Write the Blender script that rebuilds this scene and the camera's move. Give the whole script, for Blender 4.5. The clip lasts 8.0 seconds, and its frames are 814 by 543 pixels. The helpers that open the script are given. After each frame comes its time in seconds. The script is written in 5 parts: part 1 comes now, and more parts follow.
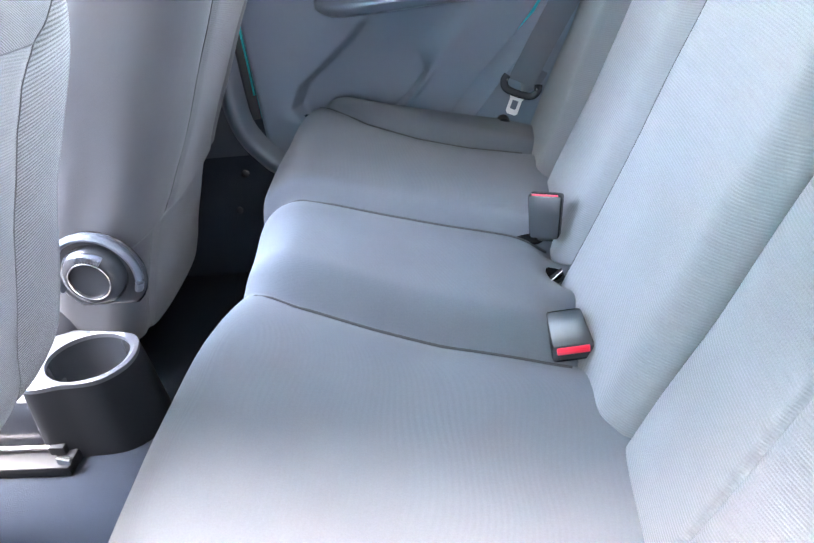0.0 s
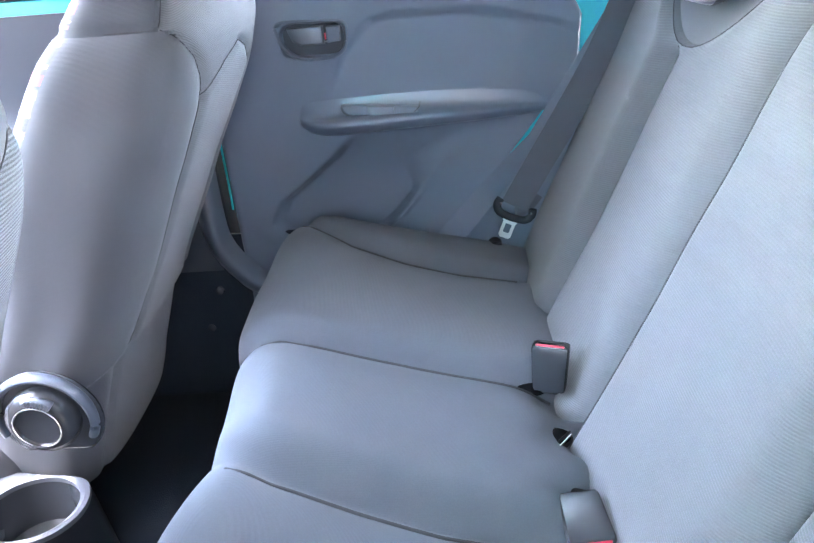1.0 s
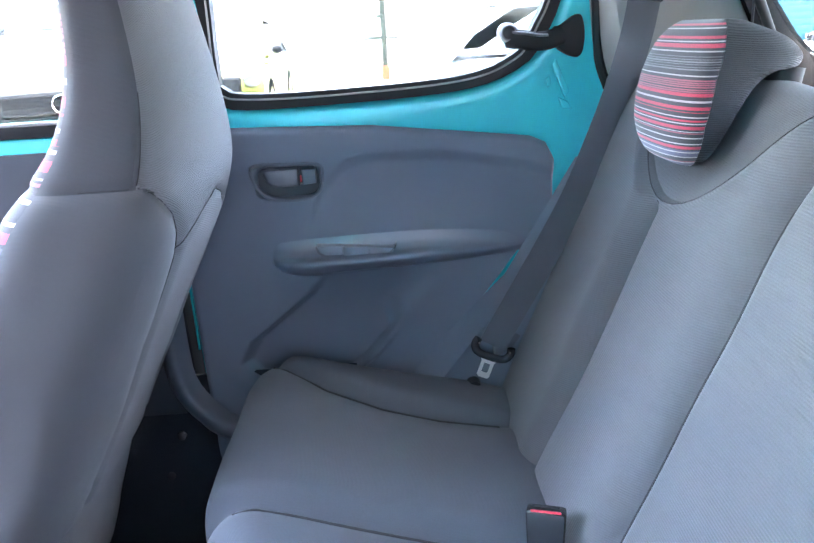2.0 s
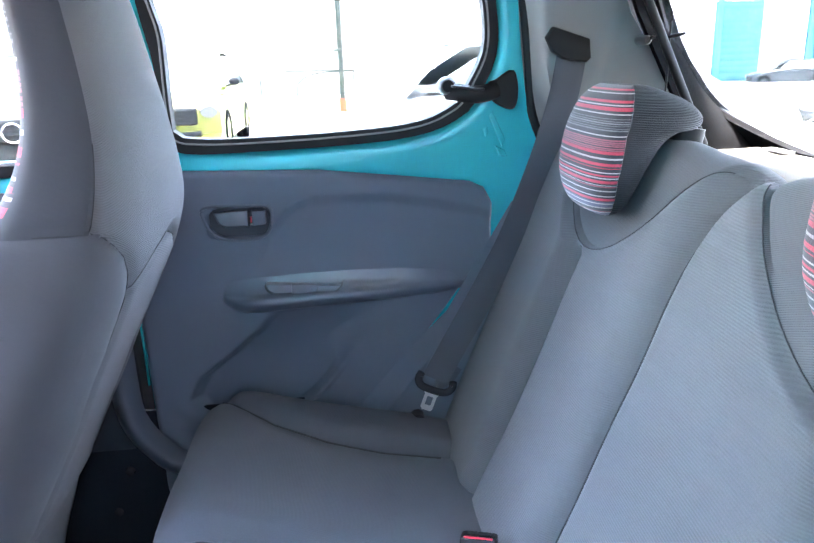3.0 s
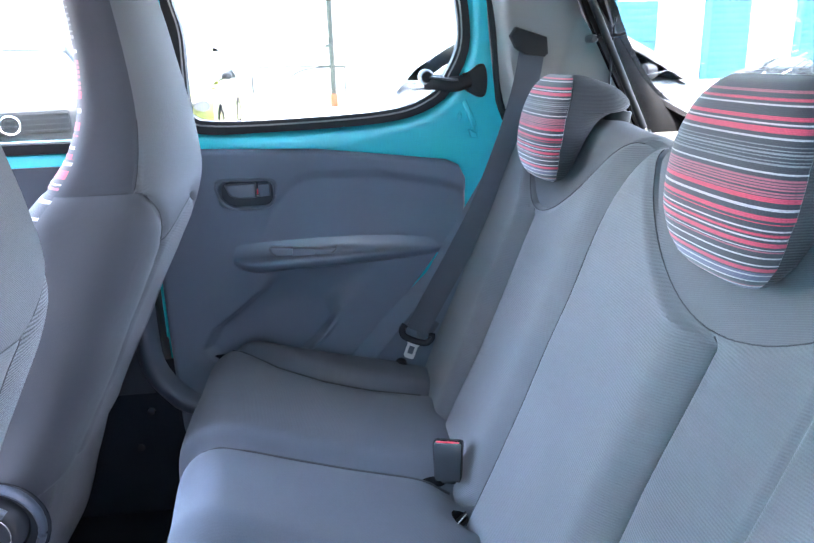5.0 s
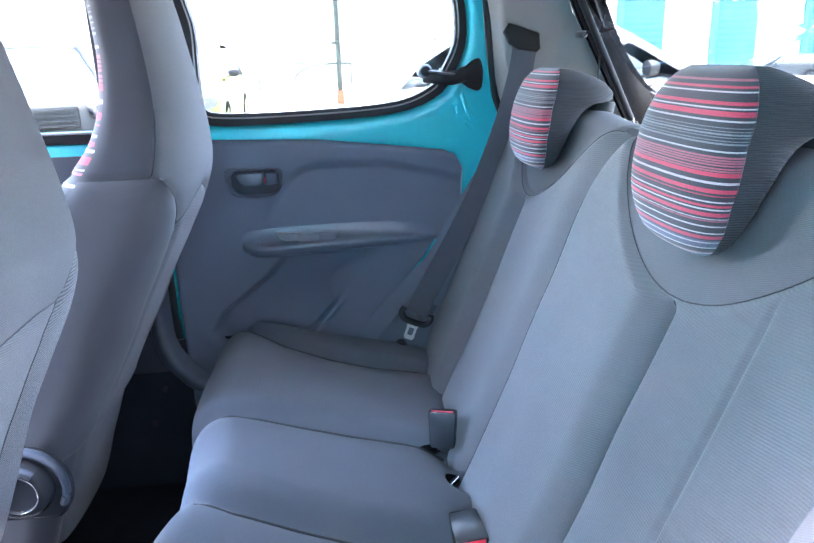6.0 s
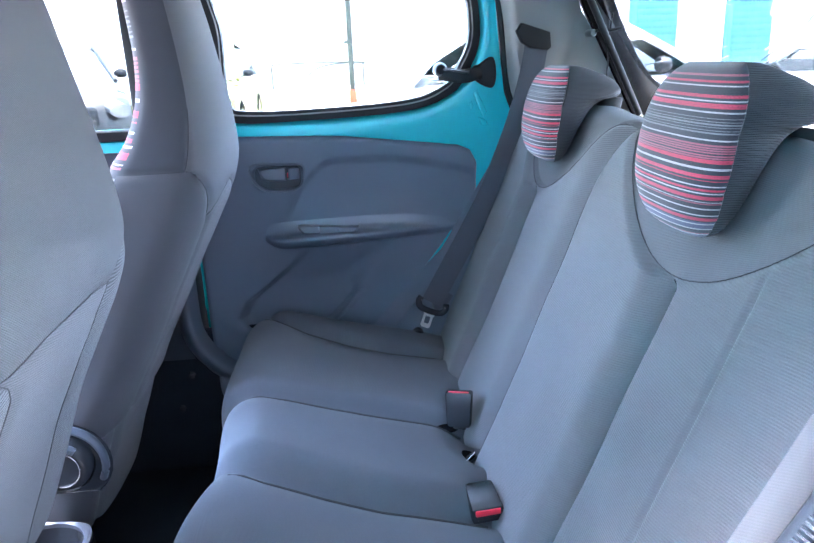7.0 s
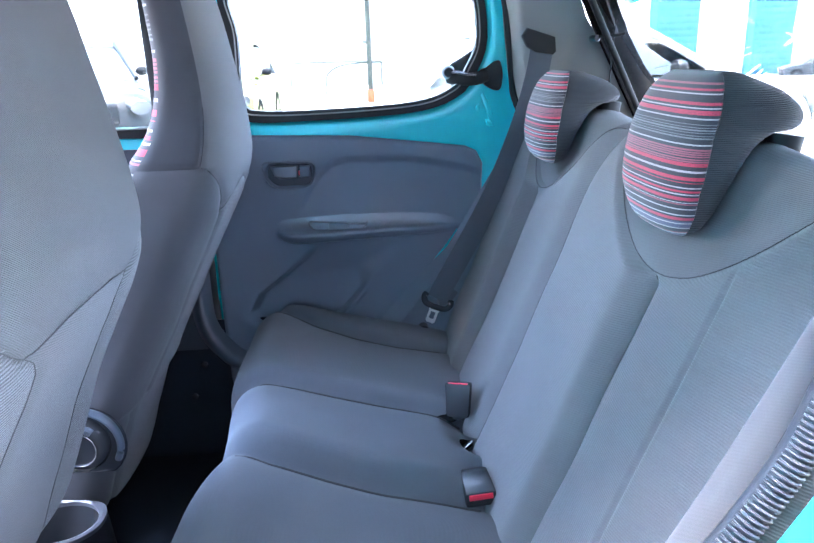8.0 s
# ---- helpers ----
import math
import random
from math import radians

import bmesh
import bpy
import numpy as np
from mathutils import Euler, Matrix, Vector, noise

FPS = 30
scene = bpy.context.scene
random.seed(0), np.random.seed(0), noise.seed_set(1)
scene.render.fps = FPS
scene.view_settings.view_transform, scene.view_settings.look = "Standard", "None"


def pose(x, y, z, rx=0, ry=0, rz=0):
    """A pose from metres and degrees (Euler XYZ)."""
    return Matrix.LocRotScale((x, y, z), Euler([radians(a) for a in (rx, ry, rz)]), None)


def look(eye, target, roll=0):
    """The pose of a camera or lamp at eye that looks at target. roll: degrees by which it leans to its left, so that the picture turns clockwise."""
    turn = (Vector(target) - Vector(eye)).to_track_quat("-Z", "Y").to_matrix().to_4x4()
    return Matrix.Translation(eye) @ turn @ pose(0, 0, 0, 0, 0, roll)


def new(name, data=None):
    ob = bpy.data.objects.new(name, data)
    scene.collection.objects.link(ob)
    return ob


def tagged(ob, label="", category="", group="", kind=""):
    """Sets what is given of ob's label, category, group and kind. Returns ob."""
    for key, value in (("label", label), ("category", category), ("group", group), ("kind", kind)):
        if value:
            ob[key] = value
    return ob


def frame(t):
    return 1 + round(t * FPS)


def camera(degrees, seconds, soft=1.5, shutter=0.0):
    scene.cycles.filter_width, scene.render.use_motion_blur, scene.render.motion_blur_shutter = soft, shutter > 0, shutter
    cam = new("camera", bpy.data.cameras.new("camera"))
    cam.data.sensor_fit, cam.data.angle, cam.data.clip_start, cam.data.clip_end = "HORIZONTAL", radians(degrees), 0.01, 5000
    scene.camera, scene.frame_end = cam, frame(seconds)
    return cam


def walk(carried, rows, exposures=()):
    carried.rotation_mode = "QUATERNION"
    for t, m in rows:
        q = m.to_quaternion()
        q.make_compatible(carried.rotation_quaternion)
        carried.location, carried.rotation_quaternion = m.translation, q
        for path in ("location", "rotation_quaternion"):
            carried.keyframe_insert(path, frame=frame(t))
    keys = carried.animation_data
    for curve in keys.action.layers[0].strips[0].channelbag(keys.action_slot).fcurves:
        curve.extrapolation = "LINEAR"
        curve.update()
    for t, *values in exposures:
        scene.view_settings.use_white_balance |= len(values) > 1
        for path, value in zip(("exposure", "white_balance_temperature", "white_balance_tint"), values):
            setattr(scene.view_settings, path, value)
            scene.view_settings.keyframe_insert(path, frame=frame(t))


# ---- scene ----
cam = camera(61.0, 8.0)
PATH = [
    (0, (0.215, -0.744, 1.135), (0.026, 0.909, 0.025), -7.4),
    (0.5, (0.201, -0.683, 1.149), (0.056, 1.024, 0.116), -5.8),
    (1, (0.189, -0.622, 1.173), (0.092, 1.146, 0.242), -4.7),
    (1.5, (0.168, -0.57, 1.201), (0.142, 1.269, 0.415), -3.8),
    (1.7, (0.158, -0.56, 1.208), (0.161, 1.302, 0.479), -3.6),
    (2.8, (0.173, -0.602, 1.244), (0.325, 1.304, 0.655), -2.4),
    (3, (0.178, -0.615, 1.248), (0.352, 1.289, 0.662), -2.1),
    (3.5, (0.177, -0.678, 1.25), (0.373, 1.225, 0.667), -2.0),
    (4, (0.172, -0.724, 1.258), (0.376, 1.172, 0.656), -2.0),
    (4.5, (0.167, -0.774, 1.251), (0.371, 1.125, 0.655), -1.9),
    (6, (0.174, -0.902, 1.241), (0.355, 0.997, 0.637), -1.9),
    (6.5, (0.162, -0.938, 1.24), (0.323, 0.961, 0.633), -2.3),
    (7, (0.158, -0.966, 1.243), (0.303, 0.934, 0.637), -2.4),
    (7.5, (0.16, -1.0, 1.247), (0.286, 0.901, 0.639), -2.3),
    (8, (0.176, -1.016, 1.249), (0.276, 0.888, 0.644), -1.9),
]
walk(cam, [(t, look(eye, target, roll)) for t, eye, target, roll in PATH],
     exposures=[(0, 7.68, 8000, 12), (1.0, 7.55, 7600, 13), (1.7, 7.1, 7150, 13), (2.8, 6.72, 6900, 13), (4.5, 6.72, 6850, 13), (6.0, 6.68, 6500, 13), (8, 6.58, 6250, 13)])

# ---- daylight ----
world = bpy.data.worlds.new("daylight")
scene.world = world
world.use_nodes = True
wn = world.node_tree
sky = wn.nodes.new("ShaderNodeTexSky")
sky.sky_type, sky.sun_disc = "NISHITA", False
sky.sun_elevation, sky.sun_rotation = radians(85), radians(120)
sky.air_density, sky.dust_density, sky.ozone_density = 1.0, 3.0, 1.0
wn.links.new(sky.outputs[0], wn.nodes["Background"].inputs[0])
wn.nodes["Background"].inputs[1].default_value = 0.15
sun = new("sun", bpy.data.lights.new("sun", "SUN"))
sun.data.energy, sun.data.angle, sun.data.color = 1.2, radians(10), (1.0, 0.97, 0.92)
sun.matrix_world = look((0, 0, 0), (0.04, -0.06, -0.997))


# ---- materials ----
def mat(name, color, rough=0.6, metal=0.0, vary=0.15, grain=400.0, bump=0.1, spot=6.0, spec=0.5, coat=0.0):
    """A plain material with two scales of variation and a fine relief."""
    m = bpy.data.materials.new(name)
    m.use_nodes = True
    n, l = m.node_tree.nodes, m.node_tree.links
    b = n["Principled BSDF"]
    b.inputs["Roughness"].default_value, b.inputs["Metallic"].default_value = rough, metal
    b.inputs["Specular IOR Level"].default_value = spec
    b.inputs["Coat Weight"].default_value = coat
    co = n.new("ShaderNodeTexCoord")
    big, fine = n.new("ShaderNodeTexNoise"), n.new("ShaderNodeTexNoise")
    big.inputs["Scale"].default_value, fine.inputs["Scale"].default_value = spot, grain
    big.inputs["Detail"].default_value, fine.inputs["Detail"].default_value = 4, 2
    mix, mul = n.new("ShaderNodeMix"), n.new("ShaderNodeMath")
    mul.operation = "MULTIPLY_ADD"
    mul.inputs[1].default_value, mul.inputs[2].default_value = 0.5, 0.0
    add = n.new("ShaderNodeMath")
    add.operation = "MULTIPLY_ADD"
    add.inputs[1].default_value = 0.5
    mix.data_type = "RGBA"
    lo, hi = [c * (1 - vary) for c in color], [min(1, c * (1 + vary)) for c in color]
    mix.inputs[6].default_value, mix.inputs[7].default_value = (*lo, 1), (*hi, 1)
    for t in (big, fine):
        l.new(co.outputs["Object"], t.inputs["Vector"])
    l.new(big.outputs[0], mul.inputs[0])
    l.new(fine.outputs[0], add.inputs[0])
    l.new(mul.outputs[0], add.inputs[2])
    l.new(add.outputs[0], mix.inputs[0])
    l.new(mix.outputs[2], b.inputs["Base Color"])
    if bump:
        bp = n.new("ShaderNodeBump")
        bp.inputs["Strength"].default_value, bp.inputs["Distance"].default_value = bump, 0.001
        l.new(fine.outputs[0], bp.inputs["Height"])
        l.new(bp.outputs[0], b.inputs["Normal"])
    return m


def fabric(name, color, rib=1.4, axis="Z", depth=0.35, vary=0.12, turn=0.0, sheen=0.25, tone=0.4):
    """Woven upholstery: a fine rib along one way, pilling and soft stains."""
    m = mat(name, color, 0.92, 0, vary, 700, 0.0, 9, 0.2)
    n, l = m.node_tree.nodes, m.node_tree.links
    b = n["Principled BSDF"]
    b.inputs["Sheen Weight"].default_value, b.inputs["Sheen Roughness"].default_value = sheen, 0.6
    co, mp, wv, fz = (n.new("ShaderNode" + k) for k in ("TexCoord", "Mapping", "TexWave", "TexNoise"))
    mp.inputs["Rotation"].default_value = (radians(turn), 0, radians(turn))
    wv.wave_type, wv.bands_direction = "BANDS", axis
    wv.inputs["Scale"].default_value, wv.inputs["Distortion"].default_value = 2 * math.pi / (20 * rib / 1000), 0.25
    wv.inputs["Detail Scale"].default_value = 8
    fz.inputs["Scale"].default_value, fz.inputs["Detail"].default_value = 700, 3
    l.new(co.outputs["Object"], mp.inputs["Vector"])
    l.new(mp.outputs[0], wv.inputs["Vector"])
    l.new(co.outputs["Object"], fz.inputs["Vector"])
    ad = n.new("ShaderNodeMath")
    l.new(wv.outputs["Fac"], ad.inputs[0])
    l.new(fz.outputs[0], ad.inputs[1])
    bp = n.new("ShaderNodeBump")
    bp.inputs["Strength"].default_value, bp.inputs["Distance"].default_value = depth, 0.0008
    l.new(ad.outputs[0], bp.inputs["Height"])
    l.new(bp.outputs[0], b.inputs["Normal"])
    # shade in the valleys between the ribs is put into the colour
    rib_shade, mul = n.new("ShaderNodeMapRange"), n.new("ShaderNodeMix")
    rib_shade.inputs["To Min"].default_value, rib_shade.inputs["To Max"].default_value = 1 - 0.42 * depth * tone, 1 + 0.42 * depth * tone
    l.new(wv.outputs["Fac"], rib_shade.inputs["Value"])
    mul.data_type, mul.blend_type = "RGBA", "MULTIPLY"
    mul.inputs[0].default_value = 1.0
    l.new(b.inputs["Base Color"].links[0].from_socket, mul.inputs[6])
    l.new(rib_shade.outputs[0], mul.inputs[7])
    l.new(mul.outputs[2], b.inputs["Base Color"])
    return m


CLOTH = fabric("grey_cloth", (0.082, 0.091, 0.107), 1.3, "Z", 0.15, 0.24, sheen=0.06, tone=0.0)
CLOTH_BACK = fabric("fine_ribbed_cloth", (0.110, 0.113, 0.121), 2.7, "Z", 0.42, 0.24, sheen=0.12, tone=0.2)
CLOTH_RIB = fabric("ribbed_grey_cloth", (0.110, 0.112, 0.120), 1.8, "Z", 0.4, 0.16, 20, sheen=0.05)
CLOTH_CASE = fabric("dark_ribbed_cloth", (0.044, 0.045, 0.049), 2.0, "Z", 0.8, 0.16, 20, sheen=0.05)
CLOTH_SIDE = fabric("warm_grey_cloth", (0.064, 0.065, 0.072), 1.2, "Z", 0.2, sheen=0.2)
CLOTH_DARK = fabric("dark_cloth", (0.050, 0.052, 0.060), 1.2, "Z", 0.2, sheen=0.15)
TWILL = fabric("twill_cloth", (0.138, 0.138, 0.144), 1.7, "Z", 0.6, 0.2, 35, sheen=0.06)
TWILL_DARK = fabric("dark_twill_cloth", (0.112, 0.113, 0.119), 2.5, "Z", 0.5, 0.16, 12, sheen=0.2)
RIBSTRIP = fabric("ribbed_strip_cloth", (0.105, 0.106, 0.112), 3.4, "Z", 0.9, 0.12, 0, sheen=0.25, tone=1.3)
CARPET = mat("carpet", (0.016, 0.021, 0.029), 0.95, 0, 0.4, 500, 0.8, 12, 0.1)
PLASTIC = mat("dark_plastic", (0.030, 0.036, 0.047), 0.5, 0, 0.1, 900, 0.3, 5)
PLASTIC_GLOSS = mat("smooth_dark_plastic", (0.032, 0.035, 0.040), 0.25, 0, 0.1, 900, 0.05, 5)
CARD = mat("grained_navy_plastic", (0.116, 0.139, 0.177), 0.55, 0, 0.08, 900, 0.35, 5)
SATIN = mat("satin_dark_plastic", (0.080, 0.096, 0.124), 0.33, 0, 0.1, 900, 0.05, 5, 0.8, 0.3)
ARMREST = mat("smooth_armrest_plastic", (0.104, 0.126, 0.164), 0.28, 0, 0.08, 900, 0.04, 5, 0.7, 0.3)
CUPMAT = mat("grey_cup_plastic", (0.16, 0.18, 0.215), 0.35, 0, 0.1, 900, 0.1, 5)
BLACKMATTE = mat("matte_black_plastic", (0.0045, 0.0047, 0.0055), 0.9, 0, 0.2, 600, 0.1, 6, 0.02)
BLACK = mat("black_rubber", (0.010, 0.011, 0.013), 0.55, 0, 0.2, 600, 0.1, 6, 0.3)
TRIM = mat("grey_pillar_trim", (0.21, 0.21, 0.207), 0.6, 0, 0.06, 700, 0.2)
PAINT = mat("turquoise_paint", (0.022, 0.55, 0.62), 0.22, 0.1, 0.04, 300, 0.0, 3, 0.5, 0.6)
WEB = fabric("belt_webbing", (0.072, 0.079, 0.096), 1.2, "Z", 0.2, 0.05, 0, 0.5)
STEEL = mat("bright_steel", (0.75, 0.75, 0.75), 0.25, 1.0, 0.05, 300, 0.02)
RED = mat("red_button", (0.75, 0.02, 0.05), 0.35, 0, 0.05, 300, 0.02)
THREAD = mat("stitching", (0.030, 0.031, 0.035), 0.9, 0, 0.1, 300, 0.1)
THREAD_GREY = mat("grey_stitching", (0.085, 0.086, 0.092), 0.9, 0, 0.1, 300, 0.1)
HEADLINER = mat("headliner", (0.44, 0.44, 0.435), 0.9, 0, 0.05, 500, 0.3)
SHELF = mat("shelf_carpet", (0.09, 0.09, 0.09), 0.95, 0, 0.12, 900, 0.6, 8, 0.1)
TONGUE = mat("tongue_steel", (0.85, 0.85, 0.84), 0.35, 0.6, 0.04, 300, 0.02)
RINGMAT = mat("satin_grey_plastic", (0.085, 0.09, 0.10), 0.3, 0.0, 0.06, 500, 0.05)
SEALMAT = mat("grey_rubber", (0.09, 0.093, 0.097), 0.5, 0, 0.15, 500, 0.1)
SILVER = mat("silver_paint", (0.022, 0.023, 0.025), 0.4, 0.0, 0.04, 200, 0.0, 2, 0.2, 0.1)
WHITEPAINT = mat("white_paint", (0.25, 0.25, 0.252), 0.35, 0, 0.03, 200, 0.0, 2, 0.3, 0.2)
LIME = mat("lime_paint", (0.13, 0.135, 0.03), 0.4, 0, 0.05, 200, 0.0, 2, 0.2, 0.1)
NAVY = mat("navy_paint", (0.030, 0.036, 0.042), 0.4, 0.0, 0.05, 200, 0.0, 2, 0.2, 0.1)
CARGLASS = mat("tinted_glass", (0.16, 0.19, 0.21), 0.06, 0, 0.05, 100, 0.0, 2, 0.5)
LAMPGLASS = mat("lamp_glass", (0.10, 0.105, 0.11), 0.1, 0.2, 0.05, 100, 0.0, 20, 0.8)
POSTMAT = mat("grey_green_steel", (0.022, 0.027, 0.018), 0.6, 0, 0.2, 80, 0.2)
ORANGE = mat("orange_paint", (0.40, 0.05, 0.01), 0.5)
ASPHALT = mat("asphalt", (0.06, 0.06, 0.062), 0.9, 0, 0.3, 90, 0.5, 0.7)
DARKWALL = mat("dark_grey_render", (0.06, 0.06, 0.063), 0.9, 0, 0.2, 40, 0.4, 0.8)
WHITEWALL = mat("white_render", (0.5, 0.5, 0.49), 0.9, 0, 0.1, 60, 0.2, 0.4)
DOORPOST = mat("deep_turquoise_sheet", (0.012, 0.12, 0.17), 0.5, 0, 0.1, 60, 0.1, 1)
DOORBLUE = mat("turquoise_sheet", (0.010, 0.085, 0.125), 0.5, 0, 0.1, 60, 0.1, 1)
CONCRETE = mat("pale_concrete", (0.42, 0.41, 0.40), 0.9, 0, 0.2, 30, 0.2, 0.6)


def stripes(name, colors, low, high, axis=2):
    """Cloth woven in cross stripes: ramps of colours, one after the other, along one way of the object."""
    m = fabric(name, (0.1, 0.1, 0.1), 1.1, "X", 0.12)
    n, l = m.node_tree.nodes, m.node_tree.links
    co, sp, mr = (n.new("ShaderNode" + k) for k in ("TexCoord", "SeparateXYZ", "MapRange"))
    l.new(co.outputs["Object"], sp.inputs[0])
    l.new(sp.outputs[axis], mr.inputs[0])
    mr.inputs[1].default_value, mr.inputs[2].default_value = min(low, high), max(low, high)
    mr.inputs[3].default_value, mr.inputs[4].default_value = (0.0, 1.0) if low < high else (1.0, 0.0)
    total, at, marks = sum(w for w, c in colors), 0.0, []
    for w, c in colors:
        marks.append((at / total, c))
        at += w
    last = None
    for k in range(0, len(marks), 30):
        some = marks[k:k + 30]
        rp = n.new("ShaderNodeValToRGB")
        rp.color_ramp.interpolation = "CONSTANT"
        e = rp.color_ramp.elements
        e.remove(e[1])
        e[0].position, e[0].color = 0.0, (*some[0][1], 1)
        for p, c in some[1:]:
            e.new(p).color = (*c, 1)
        l.new(mr.outputs[0], rp.inputs[0])
        if last is None:
            last = rp.outputs[0]
            continue
        gt, mx = n.new("ShaderNodeMath"), n.new("ShaderNodeMix")
        gt.operation, mx.data_type = "GREATER_THAN", "RGBA"
        gt.inputs[1].default_value = some[0][0]
        l.new(mr.outputs[0], gt.inputs[0])
        l.new(gt.outputs[0], mx.inputs[0])
        l.new(last, mx.inputs[6])
        l.new(rp.outputs[0], mx.inputs[7])
        last = mx.outputs[2]
    # single threads show as fine lines with stitches across
    br, th = n.new("ShaderNodeTexBrick"), n.new("ShaderNodeMix")
    sw = n.new("ShaderNodeCombineXYZ")
    l.new(sp.outputs[1], sw.inputs[0])
    l.new(sp.outputs[axis], sw.inputs[1])
    l.new(sw.outputs[0], br.inputs["Vector"])
    for key, v in (("Scale", 1.0), ("Mortar Size", 0.00025), ("Mortar Smooth", 0.5), ("Bias", 0.0), ("Brick Width", 0.0030), ("Row Height", 0.0013)):
        br.inputs[key].default_value = v
    br.inputs["Color1"].default_value, br.inputs["Color2"].default_value, br.inputs["Mortar"].default_value = (1, 1, 1, 1), (0.84, 0.84, 0.86, 1), (0.60, 0.60, 0.62, 1)
    th.data_type, th.blend_type = "RGBA", "MULTIPLY"
    th.inputs[0].default_value = 1.0
    l.new(last, th.inputs[6])
    l.new(br.outputs["Color"], th.inputs[7])
    l.new(th.outputs[2], n["Principled BSDF"].inputs["Base Color"])
    return m


D, R, W, G, P, B = (0.038, 0.039, 0.048), (0.55, 0.05, 0.09), (0.46, 0.43, 0.43), (0.20, 0.20, 0.21), (0.36, 0.10, 0.13), (0.10, 0.10, 0.16)
BAND = [(4, D), (1, P), (2, D), (1.2, R), (1.5, D), (0.9, W), (4, D), (1.6, R), (1.2, D), (0.8, W), (1, D), (2.4, R), (1.6, D), (0.8, W), (2.4, D),
        *[(0.6, G), (0.9, D)] * 6, (2, D), (0.9, W), (2, D), *[(0.8, P), (0.5, D)] * 6, (2.2, R), (2.5, D), (1, W), (2.5, D), (2.2, R), (1, D), (0.6, R), (2.4, D),
        (0.9, W), (1.2, D), (1, R), (1, D), (0.8, W), (1.2, D), (2.2, R), (1, D), (0.6, W), (0.6, D), (0.6, P), (2.5, D), (0.8, W), (3, D), (0.8, W), (1.4, D), (2, R), (1, D),
        (1, B), (0.7, W), (3, B), (0.7, W), (3, D), (0.8, P), (0.7, W), (3, B), (0.8, W), (3, D), (1, P), (2, D)]
STRIPE = stripes("striped_cloth", BAND, 1.218, 1.040)
STRIPE_SEAT = stripes("striped_seat_cloth", BAND, 1.46, 0.92)


# ---- mesh helpers ----
def part(name, bm, material, parent=None, label="", smooth=True):
    """Links a bmesh as one mesh object, under a thing or a part of it."""
    me = bpy.data.meshes.new(name)
    bm.normal_update()
    bm.to_mesh(me)
    bm.free()
    for m in material if isinstance(material, (list, tuple)) else (material,):
        me.materials.append(m)
    if smooth:
        me.shade_smooth()
        me.set_sharp_from_angle(angle=radians(40))
    ob = new(name, me)
    if parent:
        ob.parent = parent
        ob.matrix_parent_inverse = Matrix.Identity(4)
        base = parent.matrix_basis.copy()
        if parent.parent:
            base = parent.parent.matrix_basis @ base
        ob.matrix_basis = base.inverted()
    if label:
        ob["label"] = label
    return ob


def thing(name, at, label, category, kind="", group=""):
    ob = new(name)
    ob.matrix_basis = Matrix.Translation(at)
    return tagged(ob, label, category, group, kind)


def spline(points, count, closed=False):
    """Evenly sampled Catmull-Rom curve through the points."""
    p = np.array(points, float)
    n = len(p)
    out = []
    spans = n if closed else n - 1
    for i in range(spans):
        q = [p[(i + k) % n] if closed else p[min(max(i + k, 0), n - 1)] for k in (-1, 0, 1, 2)]
        for t in np.linspace(0, 1, 16, endpoint=False):
            out.append(0.5 * (2 * q[1] + (q[2] - q[0]) * t + (2 * q[0] - 5 * q[1] + 4 * q[2] - q[3]) * t * t
                              + (3 * q[1] - q[0] - 3 * q[2] + q[3]) * t ** 3))
    out.append(p[0] if closed else p[-1])
    out = np.array(out)
    d = np.concatenate([[0], np.cumsum(np.linalg.norm(np.diff(out, axis=0), axis=1))])
    want = np.linspace(0, d[-1], count + 1 if closed else count)
    if closed:
        want = want[:-1]
    return np.stack([np.interp(want, d, out[:, k]) for k in range(p.shape[1])], 1)


def grid(rings, closed=True, caps=True, pick=None):
    """A skin over rings of points; caps close the first and the last; pick(centre) gives the material's index."""
    bm = bmesh.new()
    vs = [[bm.verts.new(p) for p in r] for r in rings]
    n = len(vs[0])
    for a, b in zip(vs, vs[1:]):
        for i in range(n if closed else n - 1):
            j = (i + 1) % n
            f = bm.faces.new((a[i], a[j], b[j], b[i]))
            if pick:
                f.material_index = pick(f.calc_center_median())
    if caps and closed:
        for r in (vs[0], vs[-1]):
            c = bm.verts.new(sum((v.co for v in r), Vector()) / n)
            for i in range(n):
                f = bm.faces.new((r[i], r[(i + 1) % n], c))
                if pick:
                    f.material_index = pick(f.calc_center_median())
    bmesh.ops.recalc_face_normals(bm, faces=bm.faces)
    return bm


